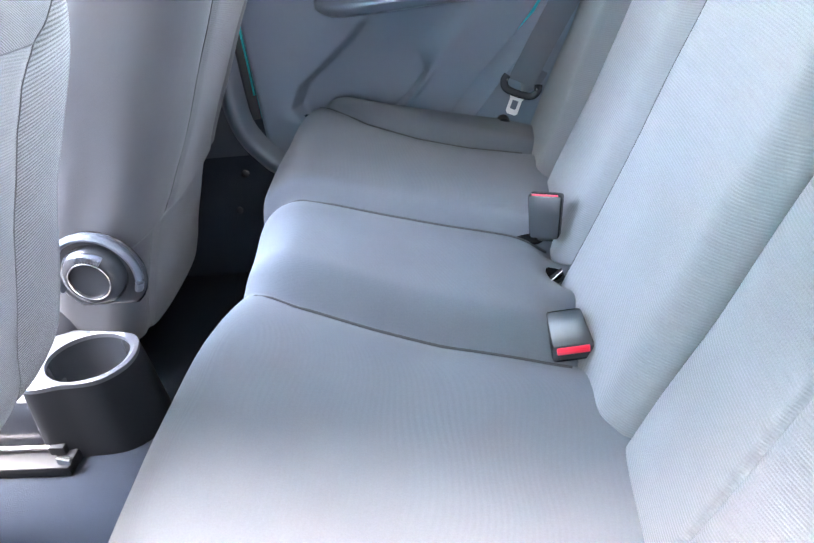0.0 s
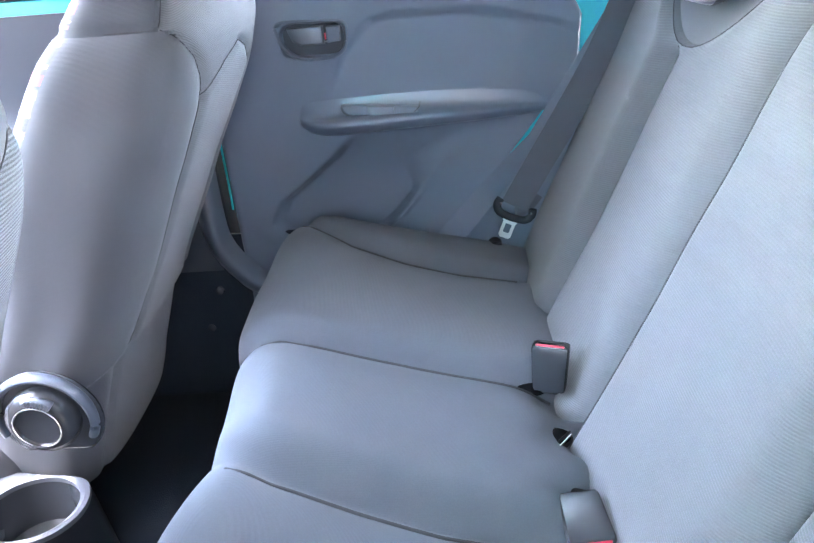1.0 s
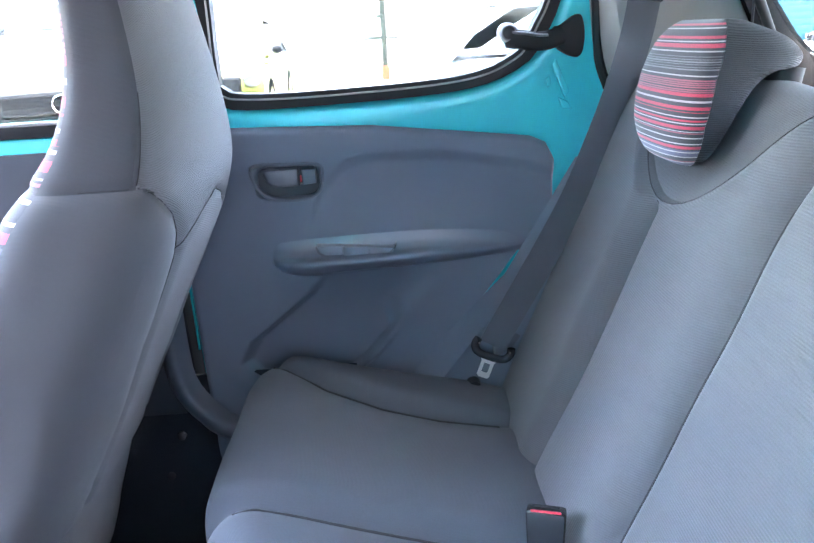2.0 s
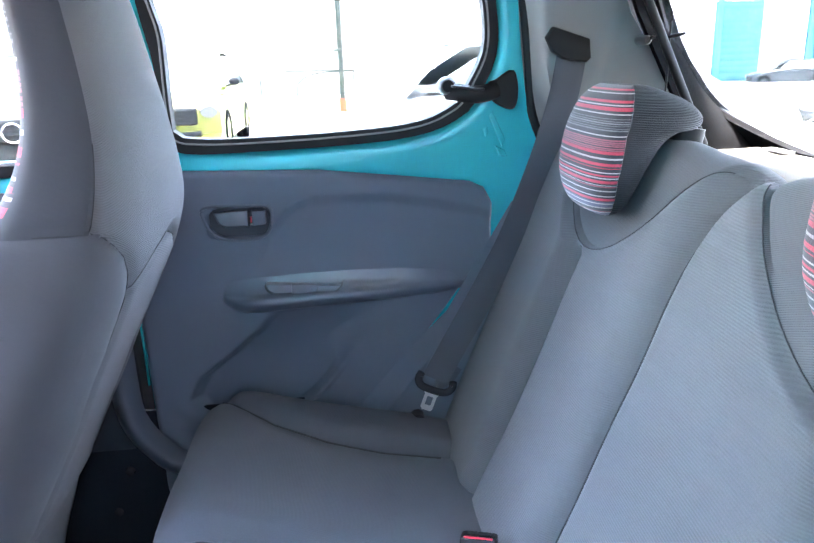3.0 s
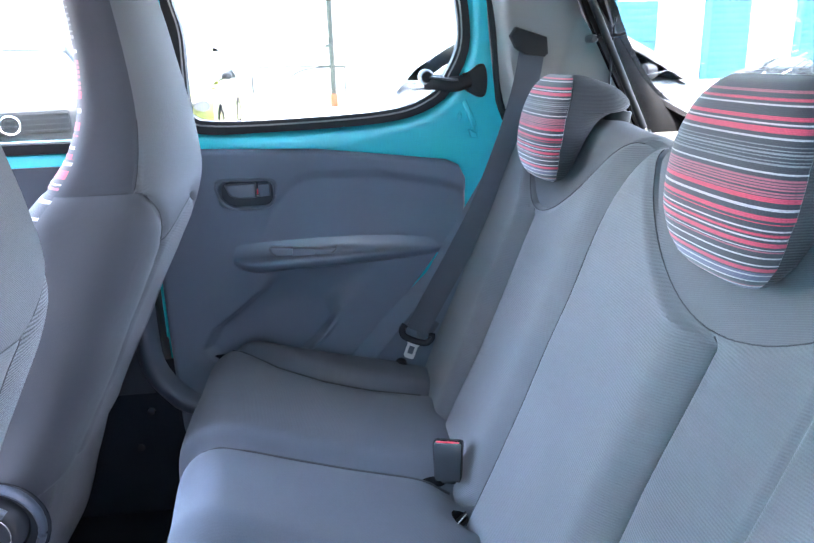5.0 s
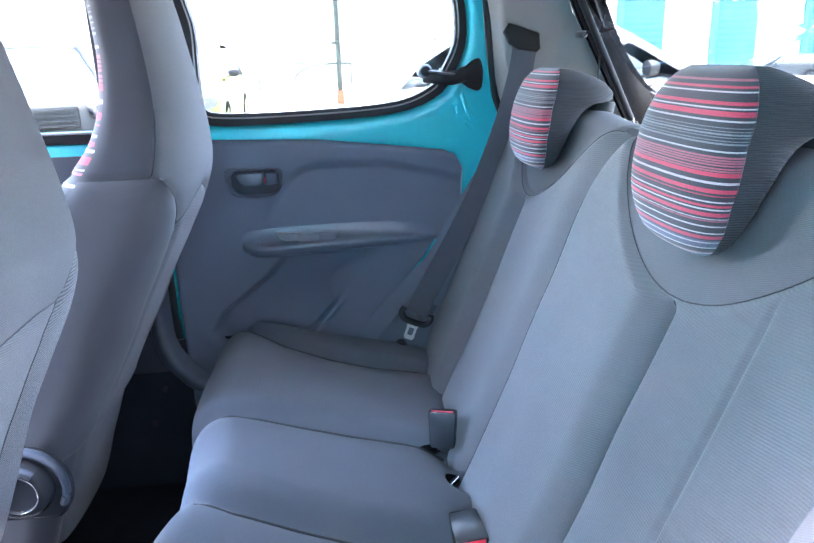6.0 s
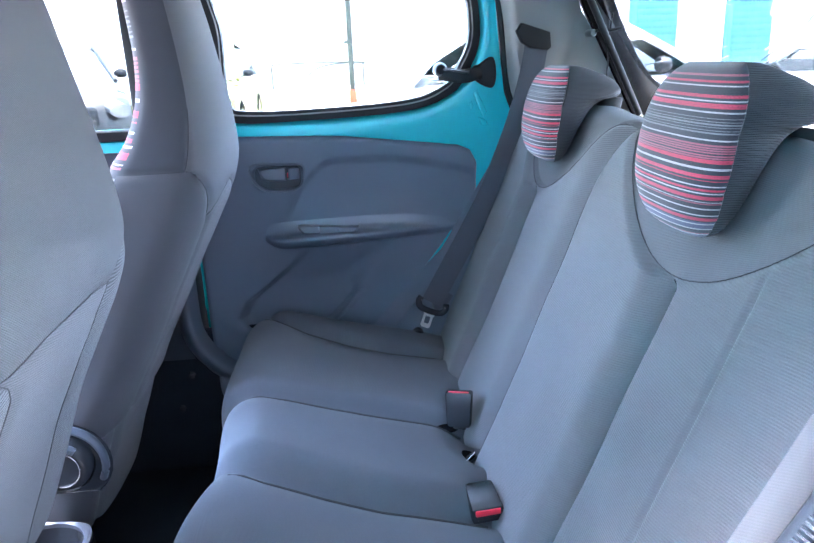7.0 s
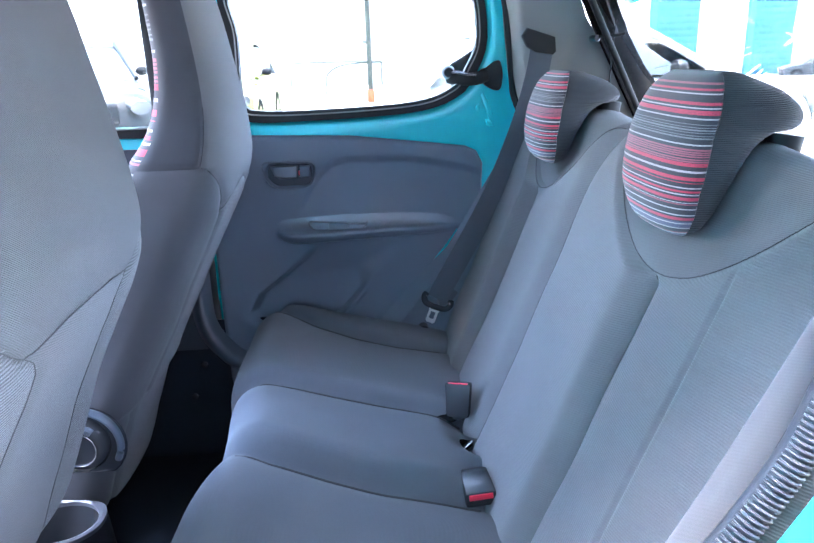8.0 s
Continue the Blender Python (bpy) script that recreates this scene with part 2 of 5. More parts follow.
def padded(profile, y0, y1, r, count, rise=None, pick=None, fine=160, lean=None):
    """Upholstery: a closed outline in x and z drawn out along y, rounded at both ends by r and raised by rise(x, y, z)."""
    p = spline(profile, fine, True)
    t = np.roll(p, -1, 0) - np.roll(p, 1, 0)
    t /= np.linalg.norm(t, axis=1)[:, None]
    nrm = np.stack([t[:, 1], -t[:, 0]], 1)
    if np.sum(nrm * (p - p.mean(0))) < 0:
        nrm = -nrm
    k = np.arange(9) / 8
    ends = r * (1 - np.cos(k * math.pi / 2))
    ys = np.concatenate([y0 + ends, np.linspace(y0 + r, y1 - r, count)[1:-1], (y1 - ends)[::-1]])
    rings = []
    for y in ys:
        d = min(y - y0, y1 - y)
        e = r - math.sqrt(max(0, r * r - (r - d) ** 2)) if d < r else 0.0
        ring = []
        for (x, z), n in zip(p, nrm):
            h = (rise(x, y, z, n) if rise else 0.0) - e
            o = lean(y) if lean else 0.0
            ring.append((x + n[0] * h + o, y, z + n[1] * h))
        rings.append(ring)
    return grid(rings, pick=pick)


def split(bm, count):
    """One bmesh for each material's faces."""
    out = []
    for k in range(count):
        c = bm.copy()
        bmesh.ops.delete(c, geom=[f for f in c.faces if f.material_index != k], context="FACES")
        for f in c.faces:
            f.material_index = 0
        out.append(c)
    bm.free()
    return out


def box(x0, x1, y0, y1, z0, z1, bevel=0.0, segments=2, bm=None):
    own = bmesh.new()
    bmesh.ops.create_cube(own, size=1, matrix=Matrix.Translation(((x0 + x1) / 2, (y0 + y1) / 2, (z0 + z1) / 2)) @ Matrix.Diagonal((x1 - x0, y1 - y0, z1 - z0, 1)))
    if bevel:
        bmesh.ops.bevel(own, geom=own.edges[:], offset=bevel, segments=segments, affect="EDGES", profile=0.5)
    if bm:
        me = bpy.data.meshes.new("join")
        own.to_mesh(me)
        own.free()
        bm.from_mesh(me)
        bpy.data.meshes.remove(me)
        return bm
    return own


def tube(points, radius, count=None, sides=8, flat=1.0, up=(0, 0, 1)):
    """A round or flattened cord along a curve."""
    p = spline(points, count or max(2, 8 * len(points)))
    rings = []
    for i in range(len(p)):
        d = Vector(p[min(i + 1, len(p) - 1)] - p[max(i - 1, 0)]).normalized()
        s = d.cross(Vector(up)).normalized() if abs(d.dot(Vector(up))) < 0.98 else d.cross(Vector((1, 0, 0))).normalized()
        u = s.cross(d)
        rings.append([Vector(p[i]) + radius * (math.cos(a) * s + flat * math.sin(a) * u) for a in np.arange(sides) * 2 * math.pi / sides])
    return grid(rings)


def slab(outline, y0, y1, bevel=0.0, segments=2):
    """A plate with an outline in x and z, between two depths of y."""
    bm = bmesh.new()
    f = bm.faces.new([bm.verts.new((x, y0, z)) for x, z in outline])
    ext = bmesh.ops.extrude_face_region(bm, geom=[f])
    for v in ext["geom"]:
        if isinstance(v, bmesh.types.BMVert):
            v.co.y = y1
    bmesh.ops.recalc_face_normals(bm, faces=bm.faces)
    if bevel:
        bmesh.ops.bevel(bm, geom=[e for e in bm.edges if abs(e.verts[0].co.y - e.verts[1].co.y) < 1e-6], offset=bevel, segments=segments, affect="EDGES", profile=0.5)
    return bm


def frame_plate(outer, inner, y0, y1, shift=lambda x, z: 0.0):
    """A plate with a hole: both outlines have the same number of points, matched in order."""
    rings = [[(x, y + shift(x, z), z) for x, z in o] for o, y in ((outer, y0), (inner, y0), (inner, y1), (outer, y1))]
    rings.append(rings[0])
    bm = grid(rings, caps=False)
    bmesh.ops.remove_doubles(bm, verts=bm.verts, dist=1e-6)
    return bm


def line_y(points, x):
    xs, ys = zip(*points)
    return float(np.interp(x, xs, ys))


def smooth(a, b, v):
    u = min(1, max(0, (v - a) / (b - a)))
    return u * u * (3 - 2 * u)


def groove(d, wide, deep):
    return -deep * math.exp(-(d / wide) ** 2)


def tuck(q, rise, wide):
    """The pad beyond a seam rolls up out of it and settles again; the pad before it dips a little towards the thread."""
    if q < 0:
        return -0.010 * math.exp(q / 0.030)
    return -0.010 + rise * (1 - math.exp(-(q / wide) ** 2)) * math.exp(-q / 0.11) + 0.010 * (1 - math.exp(-q / 0.11))


# ---- the cabin's shell ----
def shell():
    floor = tagged(part("floor", box(-1.2, 1.0, -0.62, 0.62, 0.24, 0.30, 0.01), CARPET), "dark carpet on the cabin floor", "floor", kind="structure")
    rise = grid([[(x, y, z) for x, z in ((-0.02, 0.29), (0.0, 0.36), (0.9, 0.36), (0.9, 0.29))] for y in (-0.62, 0.62)])
    tagged(part("seat_base", rise, CARPET), "carpeted step under the rear bench", "floor step", kind="structure")
    roof = []
    for x, drop in ((-0.72, 0.07), (-0.55, 0.02), (-0.2, 0.0), (0.3, 0.01), (0.6, 0.05), (0.74, 0.10)):
        roof.append([(x, y, 1.52 - drop - 0.07 * (abs(y) / 0.6) ** 3 + o) for o, ys in ((0.0, np.linspace(-0.6, 0.6, 17)), (0.03, np.linspace(0.6, -0.6, 17))) for y in ys])
    tagged(part("ceiling", grid(roof), HEADLINER), "pale fabric headliner under the roof", "headliner", kind="structure")
    skin = []
    for x, drop in ((-0.76, 0.09), (-0.55, 0.02), (-0.2, 0.0), (0.3, 0.01), (0.6, 0.05), (0.80, 0.12)):
        skin.append([(x, y, 1.557 - drop - 0.09 * (abs(y) / 0.62) ** 3 + o) for o, ys in ((0.0, np.linspace(-0.64, 0.64, 17)), (0.012, np.linspace(0.64, -0.64, 17))) for y in ys])
    tagged(part("roof", grid(skin), PAINT), "turquoise painted roof of the car", "car roof", kind="structure")


shell()

BACK = math.atan(0.40)


def on_back(y, s, out=0.0):
    """A point of the rear backrests' plane: s up the slope, out towards the front of the car."""
    return (0.348 + s * math.sin(BACK) - out * math.cos(BACK), y, 0.60 + s * math.cos(BACK) + out * math.sin(BACK))


# ---- rear bench ----
SEAM_FAR = [(-0.06, 0.53), (-0.02, 0.495), (0.04, 0.448), (0.13, 0.410), (0.22, 0.393), (0.345, 0.395)]
SEAM_MID = [(-0.12, 0.155), (-0.06, 0.142), (0.10, 0.122), (0.29, 0.098), (0.36, 0.09)]
SEAM_NEAR = [(-0.12, -0.060), (-0.05, -0.090), (0.0, -0.110), (0.085, -0.132), (0.175, -0.150), (0.286, -0.161), (0.36, -0.166)]
SEAM_END = [(-0.06, -0.51), (0.15, -0.49), (0.345, -0.47)]


def bench_rise(x, y, z, n):
    if n[1] < -0.3 or x > 0.38:
        return 0.0
    f, m, c, e = (line_y(k, x) + 0.008 for k in (SEAM_FAR, SEAM_MID, SEAM_NEAR, SEAM_END))
    h = 0.0
    for a, b, t in ((m, f, 0.012), (c, m, 0.006), (e, c, 0.014)):
        if a < y < b:
            u = (y - a) / (b - a)
            h += t * (1 - (2 * u - 1) ** 4)
    if y > f:
        h += 0.006 * min(1, (y - f) / 0.05) ** 0.7 * (1 - smooth(0.20, 0.37, x))
    if y < e:
        h += 0.02 * min(1, (e - y) / 0.05) ** 0.7
    fade = 1.0 if z > 0.6 else max(0, (z - 0.5) / 0.1)
    front = min(1.0, max(0.0, (x + 0.085) / 0.06))
    calm = 1 - 0.4 * smooth(0.29, 0.36, x)
    h += tuck(y - f, 0.026, 0.022) * front * calm + tuck(y - m, 0.024, 0.018) * fade * calm + tuck(y - c, 0.046, 0.023) * front * calm
    h += groove(y - e, 0.010, 0.006) * front
    # wells for the buckles at the back
    for yy in (0.075, 0.0, -0.105):
        h += -0.026 * math.exp(-((y - yy) / 0.032) ** 2 - ((x - 0.328) / 0.036) ** 2)
    h += 0.0025 * noise.noise((x * 9, y * 9, z * 9))
    return h


def bench_lean(y):
    return 0.016 * math.exp(-((y + 0.02) / 0.11) ** 2) - 0.006 * smooth(-0.12, -0.30, y)


bench = thing("rear_seat_cushion", (0.1, 0, 0.36), "long dark grey cloth bench cushion with stitched seams", "seat cushion")
outline = [(0.40, 0.588), (0.345, 0.60), (0.22, 0.628), (0.10, 0.653), (0.02, 0.672), (-0.03, 0.680), (-0.062, 0.672), (-0.084, 0.648),
           (-0.092, 0.60), (-0.085, 0.53), (-0.065, 0.45), (-0.04, 0.375), (0.0, 0.362), (0.2, 0.362), (0.40, 0.365), (0.42, 0.48)]
part("cushion", padded(outline, -0.60, 0.565, 0.055, 420, bench_rise, fine=240, lean=bench_lean), CLOTH, bench)


def bench_top(x, y):
    z = line_y([(-0.062, 0.672), (-0.03, 0.680), (0.02, 0.672), (0.10, 0.653), (0.22, 0.628), (0.345, 0.60)], x)
    return z + bench_rise(x, y, z, (0.2, 0.98))


for seam in (SEAM_FAR, SEAM_MID, SEAM_NEAR):
    part("seam", tube([(x + bench_lean(line_y(seam, x)), line_y(seam, x) - 0.003, bench_top(x, line_y(seam, x) - 0.003) + 0.0008) for x in np.linspace(-0.055, 0.315, 40)], 0.0020, 60, 6), THREAD, bench)


# ---- rear backrests ----
def u_curve(y, yc, bow):
    """Height of the collar's seam under a head restraint."""
    return 0.427 + bow * (y - yc) ** 2


END_SEAM = -0.42


def make_back(y0, y1, yc, sy, r0, r1, low, tilt, fore, c0, c1, bow):
    """A backrest from y0 to y1 with a seam at sy and a collar round yc; r0 and r1 round its two ends."""
    outline = [on_back(0, s, o) for s, o in ((-0.10, -0.02), (-0.05, 0.0), (0.0, 0.002), (0.12, 0.0), (0.25, 0.0), (0.38, 0.0), (0.47, 0.0), (0.535, -0.002), (0.572, -0.012),
                                             (0.590, -0.042), (0.583, -0.085), (0.55, -0.115), (0.45, -0.125), (0.2, -0.12), (0.0, -0.12), (-0.09, -0.11))]
    p = spline([(x, z) for x, _, z in outline], 2400, True)
    t = np.roll(p, -1, 0) - np.roll(p, 1, 0)
    t /= np.linalg.norm(t, axis=1)[:, None]
    nrm = np.stack([-t[:, 1], t[:, 0]], 1)
    if np.sum(nrm * (p - p.mean(0))) < 0:
        nrm = -nrm
    slope = (p[:, 0] - 0.348) * math.sin(BACK) + (p[:, 1] - 0.60) * math.cos(BACK)
    step = float(np.linalg.norm(p[1] - p[0]))
    at = lambda s: int(np.argmax(slope > s))
    back_at = len(p) - 1 - int(np.argmax(slope[::-1] > 0.45))
    COUNT, EDGE, OVER = 270, 160, 220
    k = np.arange(9) / 8
    ys = np.concatenate([y0 + r0 * (1 - np.cos(k * math.pi / 2)), y1 - r1 * (1 - np.cos(k * math.pi / 2)), np.linspace(y0 + r0, y1 - r1, 120), sy + np.linspace(-0.012, 0.045, 44), y0 + np.linspace(0.0, 0.08, 40), END_SEAM + np.linspace(-0.10, 0.01, 40), [yc, sy, sy + 0.003]])
    ys = np.unique(np.round(ys[(ys >= y0) & (ys <= y1)], 4))
    rings, edge, deep, rim = [], [], [], []
    near_lip = min(ys, key=lambda v: abs(v - sy + 0.001))
    far_lip = min(ys, key=lambda v: abs(v - y1 + 0.005))
    for y in ys:
        r, d = (r0, y - y0) if y - y0 < y1 - y else (r1, y1 - y)
        e = r - math.sqrt(max(0, r * r - (r - d) ** 2)) if d < r else 0.0
        drop = sum(c - math.sqrt(c * c - (c - v) ** 2) for c, v in ((c0, y - y0), (c1, y1 - y)) if 0 <= v < c)
        u = u_curve(y, yc, bow)
        cut_at = at(u) if u < 0.545 else at(0.545) + min(0.07, u - 0.545) / step
        pos = np.interp(np.arange(COUNT), (0, 20, EDGE, OVER, COUNT), (0, at(-0.05), cut_at, back_at, len(p) - 1))
        ring = []
        for j, q in enumerate(pos):
            i, part_of = int(q) % len(p), q - int(q)
            k = (i + 1) % len(p)
            n, s = nrm[i] + (nrm[k] - nrm[i]) * part_of, slope[i] + (slope[k] - slope[i]) * part_of
            at_x, at_z = p[i] + (p[k] - p[i]) * part_of
            front = -n[0] * math.cos(BACK) + n[1] * math.sin(BACK)
            top = n[0] * math.sin(BACK) + n[1] * math.cos(BACK)
            h = 0.0
            if j <= EDGE and s > -0.08:
                w = smooth(0.0, 0.014, u - s) * (low + (1 - low) * smooth(0.0, 0.25, s))
                v = y - sy
                h = 0.004 + w * (tuck(v, 0.032, 0.024) - 0.008 * math.exp(-(v / 0.005) ** 2)) + (tilt * smooth(0.0, 1.0, v / (y1 - sy)) if v > 0 else 0.0)
                h = (h + fore + ((0.008 - 0.046 * math.exp(-((y - y0) / 0.034) ** 2)) if fore == 0 else 0.0)) * smooth(0.1, 0.5, front)
                h += groove(u - s, 0.007, 0.004) * smooth(0.1, 0.5, front)
                if fore > 0:
                    # the outer bolster turns away behind its own seam
                    h -= (0.020 * smooth(0.0, 0.10, END_SEAM - y) + 0.004 * math.exp(-((y - END_SEAM) / 0.004) ** 2)) * smooth(0.1, 0.5, front) * smooth(0.0, 0.05, u - s)
            elif j < OVER:
                v = abs(s - u)
                h = (groove(v, 0.004, 0.004) - 0.012 * smooth(0.0, 0.06, v) * (1 - smooth(0.50, 0.57, s)) + fore) * smooth(0.1, 0.5, front)
                h += 0.012 * math.exp(-((y - yc) / 0.12) ** 2) * smooth(0.1, 0.8, top)
            h += 0.0025 * noise.noise((at_x * 8, y * 8, at_z * 8)) - e
            low_by = drop * smooth(0.15, 0.57, s)
            ring.append((at_x + n[0] * h - low_by * math.sin(BACK), y, at_z + n[1] * h - low_by * math.cos(BACK)))
            if y == near_lip and 20 < j < EDGE and s > -0.03:
                deep.append(Vector(ring[-1]) + 0.0003 * Vector((n[0], 0, n[1])))
            if y == far_lip and fore > 0 and j > 20 and s > -0.03 and front > 0.2:
                rim.append(Vector(ring[-1]) + 0.0004 * Vector((n[0], 0, n[1])))
            if j == EDGE and d > r * 0.9 and d > 0.035:
                edge.append(Vector(ring[-1]) + 0.0004 * Vector((n[0], 0, n[1])))
        rings.append(ring)
    bm = grid(rings)
    bm.faces.ensure_lookup_table()
    for m in range(len(rings) - 1):
        for j in range(EDGE, OVER):
            bm.faces[m * COUNT + j].material_index = 1
    ob = thing("folding_rear_seat", on_back((y0 + y1) / 2, -0.05), "upright folding rear seat in dark grey cloth", "car seat", group="folding rear seats")
    face, collar = split(bm, 2)
    part("backrest", face, CLOTH_BACK, ob)
    part("collar", collar, CLOTH_RIB, ob, "ribbed grey cloth collar under the head restraint")
    part("seam", tube(edge, 0.0007, 160, 5), THREAD, ob)
    part("seam", tube(deep, 0.0012, 120, 6), THREAD, ob)
    if rim:
        part("piping", tube(rim, 0.0018, 120, 6), THREAD, ob)
    return ob


make_back(0.020, 0.575, 0.255, 0.272, 0.016, 0.045, 0.6, -0.012, 0.0, 0.05, 0.06, 4.0)
make_back(-0.60, 0.011, -0.268, -0.280, 0.045, 0.014, 0.8, 0.004, 0.006, 0.07, 0.08, 2.6)


# ---- rear head restraints ----
def make_headrest(yc, up=0.0, tall=1.0):
    pad = [(0.512, 1.050), (0.497, 1.052), (0.483, 1.064), (0.476, 1.095), (0.482, 1.14), (0.498, 1.183), (0.514, 1.203), (0.531, 1.209)]
    case = [(0.531, 1.209), (0.556, 1.208), (0.582, 1.200), (0.609, 1.189), (0.626, 1.176), (0.632, 1.165), (0.625, 1.156), (0.602, 1.153), (0.579, 1.141), (0.560, 1.115), (0.546, 1.085), (0.534, 1.058), (0.522, 1.049), (0.512, 1.050)]
    p = np.concatenate([spline(pad, 60)[:-1], spline(case, 80)[:-1]])
    rings = []
    for a in np.linspace(-1, 1, 49):
        f = math.sin(a * math.pi / 2)
        ring = []
        for i, (x, z) in enumerate(p):
            power = 2.6 if i < 59 else 2.9
            k = max(1e-6, 1 - abs(f) ** power) ** (1 / power)
            w = line_y([(1.049, 0.42), (1.052, 0.53), (1.060, 0.66), (1.075, 0.82), (1.095, 0.93), (1.115, 0.985), (1.14, 1.0), (1.165, 0.98), (1.182, 0.91), (1.193, 0.83), (1.202, 0.72), (1.209, 0.60)], z)
            base = line_y([(1.05, 0.512), (1.07, 0.507), (1.10, 0.504), (1.15, 0.510), (1.19, 0.522), (1.209, 0.531)], z)
            pinch = 0.0025 * math.exp(-((x - base) / 0.006) ** 2) if 1.06 < z < 1.2 else 0.0
            ring.append((base + (x - base) * k, yc + (0.0925 * w - pinch) * f, 1.128 + (z - 1.128) * tall + up))
        rings.append(ring)
    bm = grid(rings)
    bm.faces.ensure_lookup_table()
    for m in range(len(rings) - 1):
        for i in range(59, len(p)):
            bm.faces[m * len(p) + i].material_index = 1
    face, cover = split(bm, 2)
    ob = thing("head_restraint", (0.55, yc, 1.10), "grey head restraint with red, white and black striped front", "head restraint", group="rear head restraints")
    part("striped_pad", face, STRIPE, ob, "striped woven cloth")
    part("casing", cover, CLOTH_CASE, ob, "ribbed grey cloth")
    for s in (-0.045, 0.045):
        part("post", tube([(0.596, yc + s, 1.16), (0.594, yc + s, 1.05)], 0.006, 4), STEEL, ob, "steel post")
        part("guide", tube([(0.600, yc + s, 1.08), (0.604, yc + s, 1.128), (0.608, yc + s, 1.156)], 0.021, 16, 16), BLACK, ob)
    return ob


make_headrest(0.258)
make_headrest(-0.270, 0.006, 1.07)


# ---- front seats ----
SEAT = [(0.40, -0.56, -0.35, 0.20), (0.50, -0.53, -0.318, 0.212), (0.58, -0.50, -0.290, 0.218), (0.65, -0.47, -0.264, 0.222), (0.75, -0.425, -0.225, 0.224), (0.84, -0.405, -0.190, 0.226),
        (0.92, -0.365, -0.150, 0.226), (0.98, -0.330, -0.118, 0.220), (1.03, -0.298, -0.098, 0.210), (1.07, -0.266, -0.089, 0.198), (1.12, -0.228, -0.089, 0.180), (1.18, -0.206, -0.095, 0.162),
        (1.25, -0.200, -0.106, 0.148), (1.32, -0.205, -0.118, 0.138), (1.38, -0.212, -0.132, 0.118), (1.415, -0.206, -0.148, 0.085), (1.425, -0.195, -0.165, 0.05)]


SEAT_S = spline(SEAT, 90)
SIDE_SEAM = [(0.40, 40), (0.60, 36), (0.66, 28), (0.75, 24.5), (0.84, 25.5), (0.93, 28), (0.98, 30.5), (1.01, 34), (1.035, 39), (1.053, 45), (1.066, 51), (1.073, 58)]
BACK_SEAM = [(0, 1.030), (15, 1.014), (30, 0.985), (34, 0.975)]
NEAR_SIDE_SEAM = [(0.40, 36), (0.60, 30), (0.66, 26), (0.71, 24.5), (0.83, 25.5), (0.90, 25), (0.95, 24), (0.985, 25), (1.0, 27.5), (1.01, 31), (1.02, 35), (1.04, 41), (1.06, 47), (1.073, 58)]
NEAR_BACK_SEAM = [(0, 1.021), (15, 1.020), (31, 1.011)]


def side_seam(z, yc):
    """The angle at which the seam between back and side runs at a height; the near seat's sits further to the rear."""
    return line_y(SIDE_SEAM if yc > 0 else NEAR_SIDE_SEAM, z)


def back_seam(a, yc):
    """The height of the seam across the back at an angle; the near seat's runs higher."""
    return line_y(BACK_SEAM if yc > 0 else NEAR_BACK_SEAM, a)


def seat_zone(z, a, yc):
    """Which panel of a front backrest lies at a height and at an angle in degrees from its rear middle."""
    if z > 1.073:
        return "back_panel" if a < 58 else "side_panel"
    edge = side_seam(z, yc)
    if a > edge:
        return "ribbed_strip" if a < edge + 17 and z < (1.0 if yc > 0 else 1.06) else "lower_side_panel"
    return "back_panel" if z > back_seam(a, yc) else "lower_back_panel"


def seat_puff(z, a, yc):
    """Padding between the seams of a front backrest and the tuck along each of them."""
    edge = side_seam(z, yc) if z < 1.073 else 58
    d = (a - edge) * 0.0032
    fade = 1.0 if z < 1.073 else 1 - smooth(1.08, 1.20, z)
    soft = 1.0 if yc > 0 else 0.5
    h = groove(d, 0.007, 0.006 * soft) * fade
    if z < 1.09 and a > 50:
        h += groove(z - 1.073, 0.006, 0.004) * smooth(50, 62, a)
    if a < edge + 2:
        h += groove(z - back_seam(a, yc), 0.006, 0.004 * soft)
    if z < 1.073 and a > edge:
        h += 0.003 * smooth(0.0, 0.03, d) * smooth(0.0, 0.03, 1.073 - z)
    # the cover's hem hangs over the frame below it
    h -= 0.014 * (1 - smooth(0.606, 0.622, z + 0.02 * smooth(30, 60, a) - 0.01))
    return h + 0.004 * noise.noise((z * 11, a * 0.03, 0.5)) * (1 - smooth(0.60, 0.95, z))


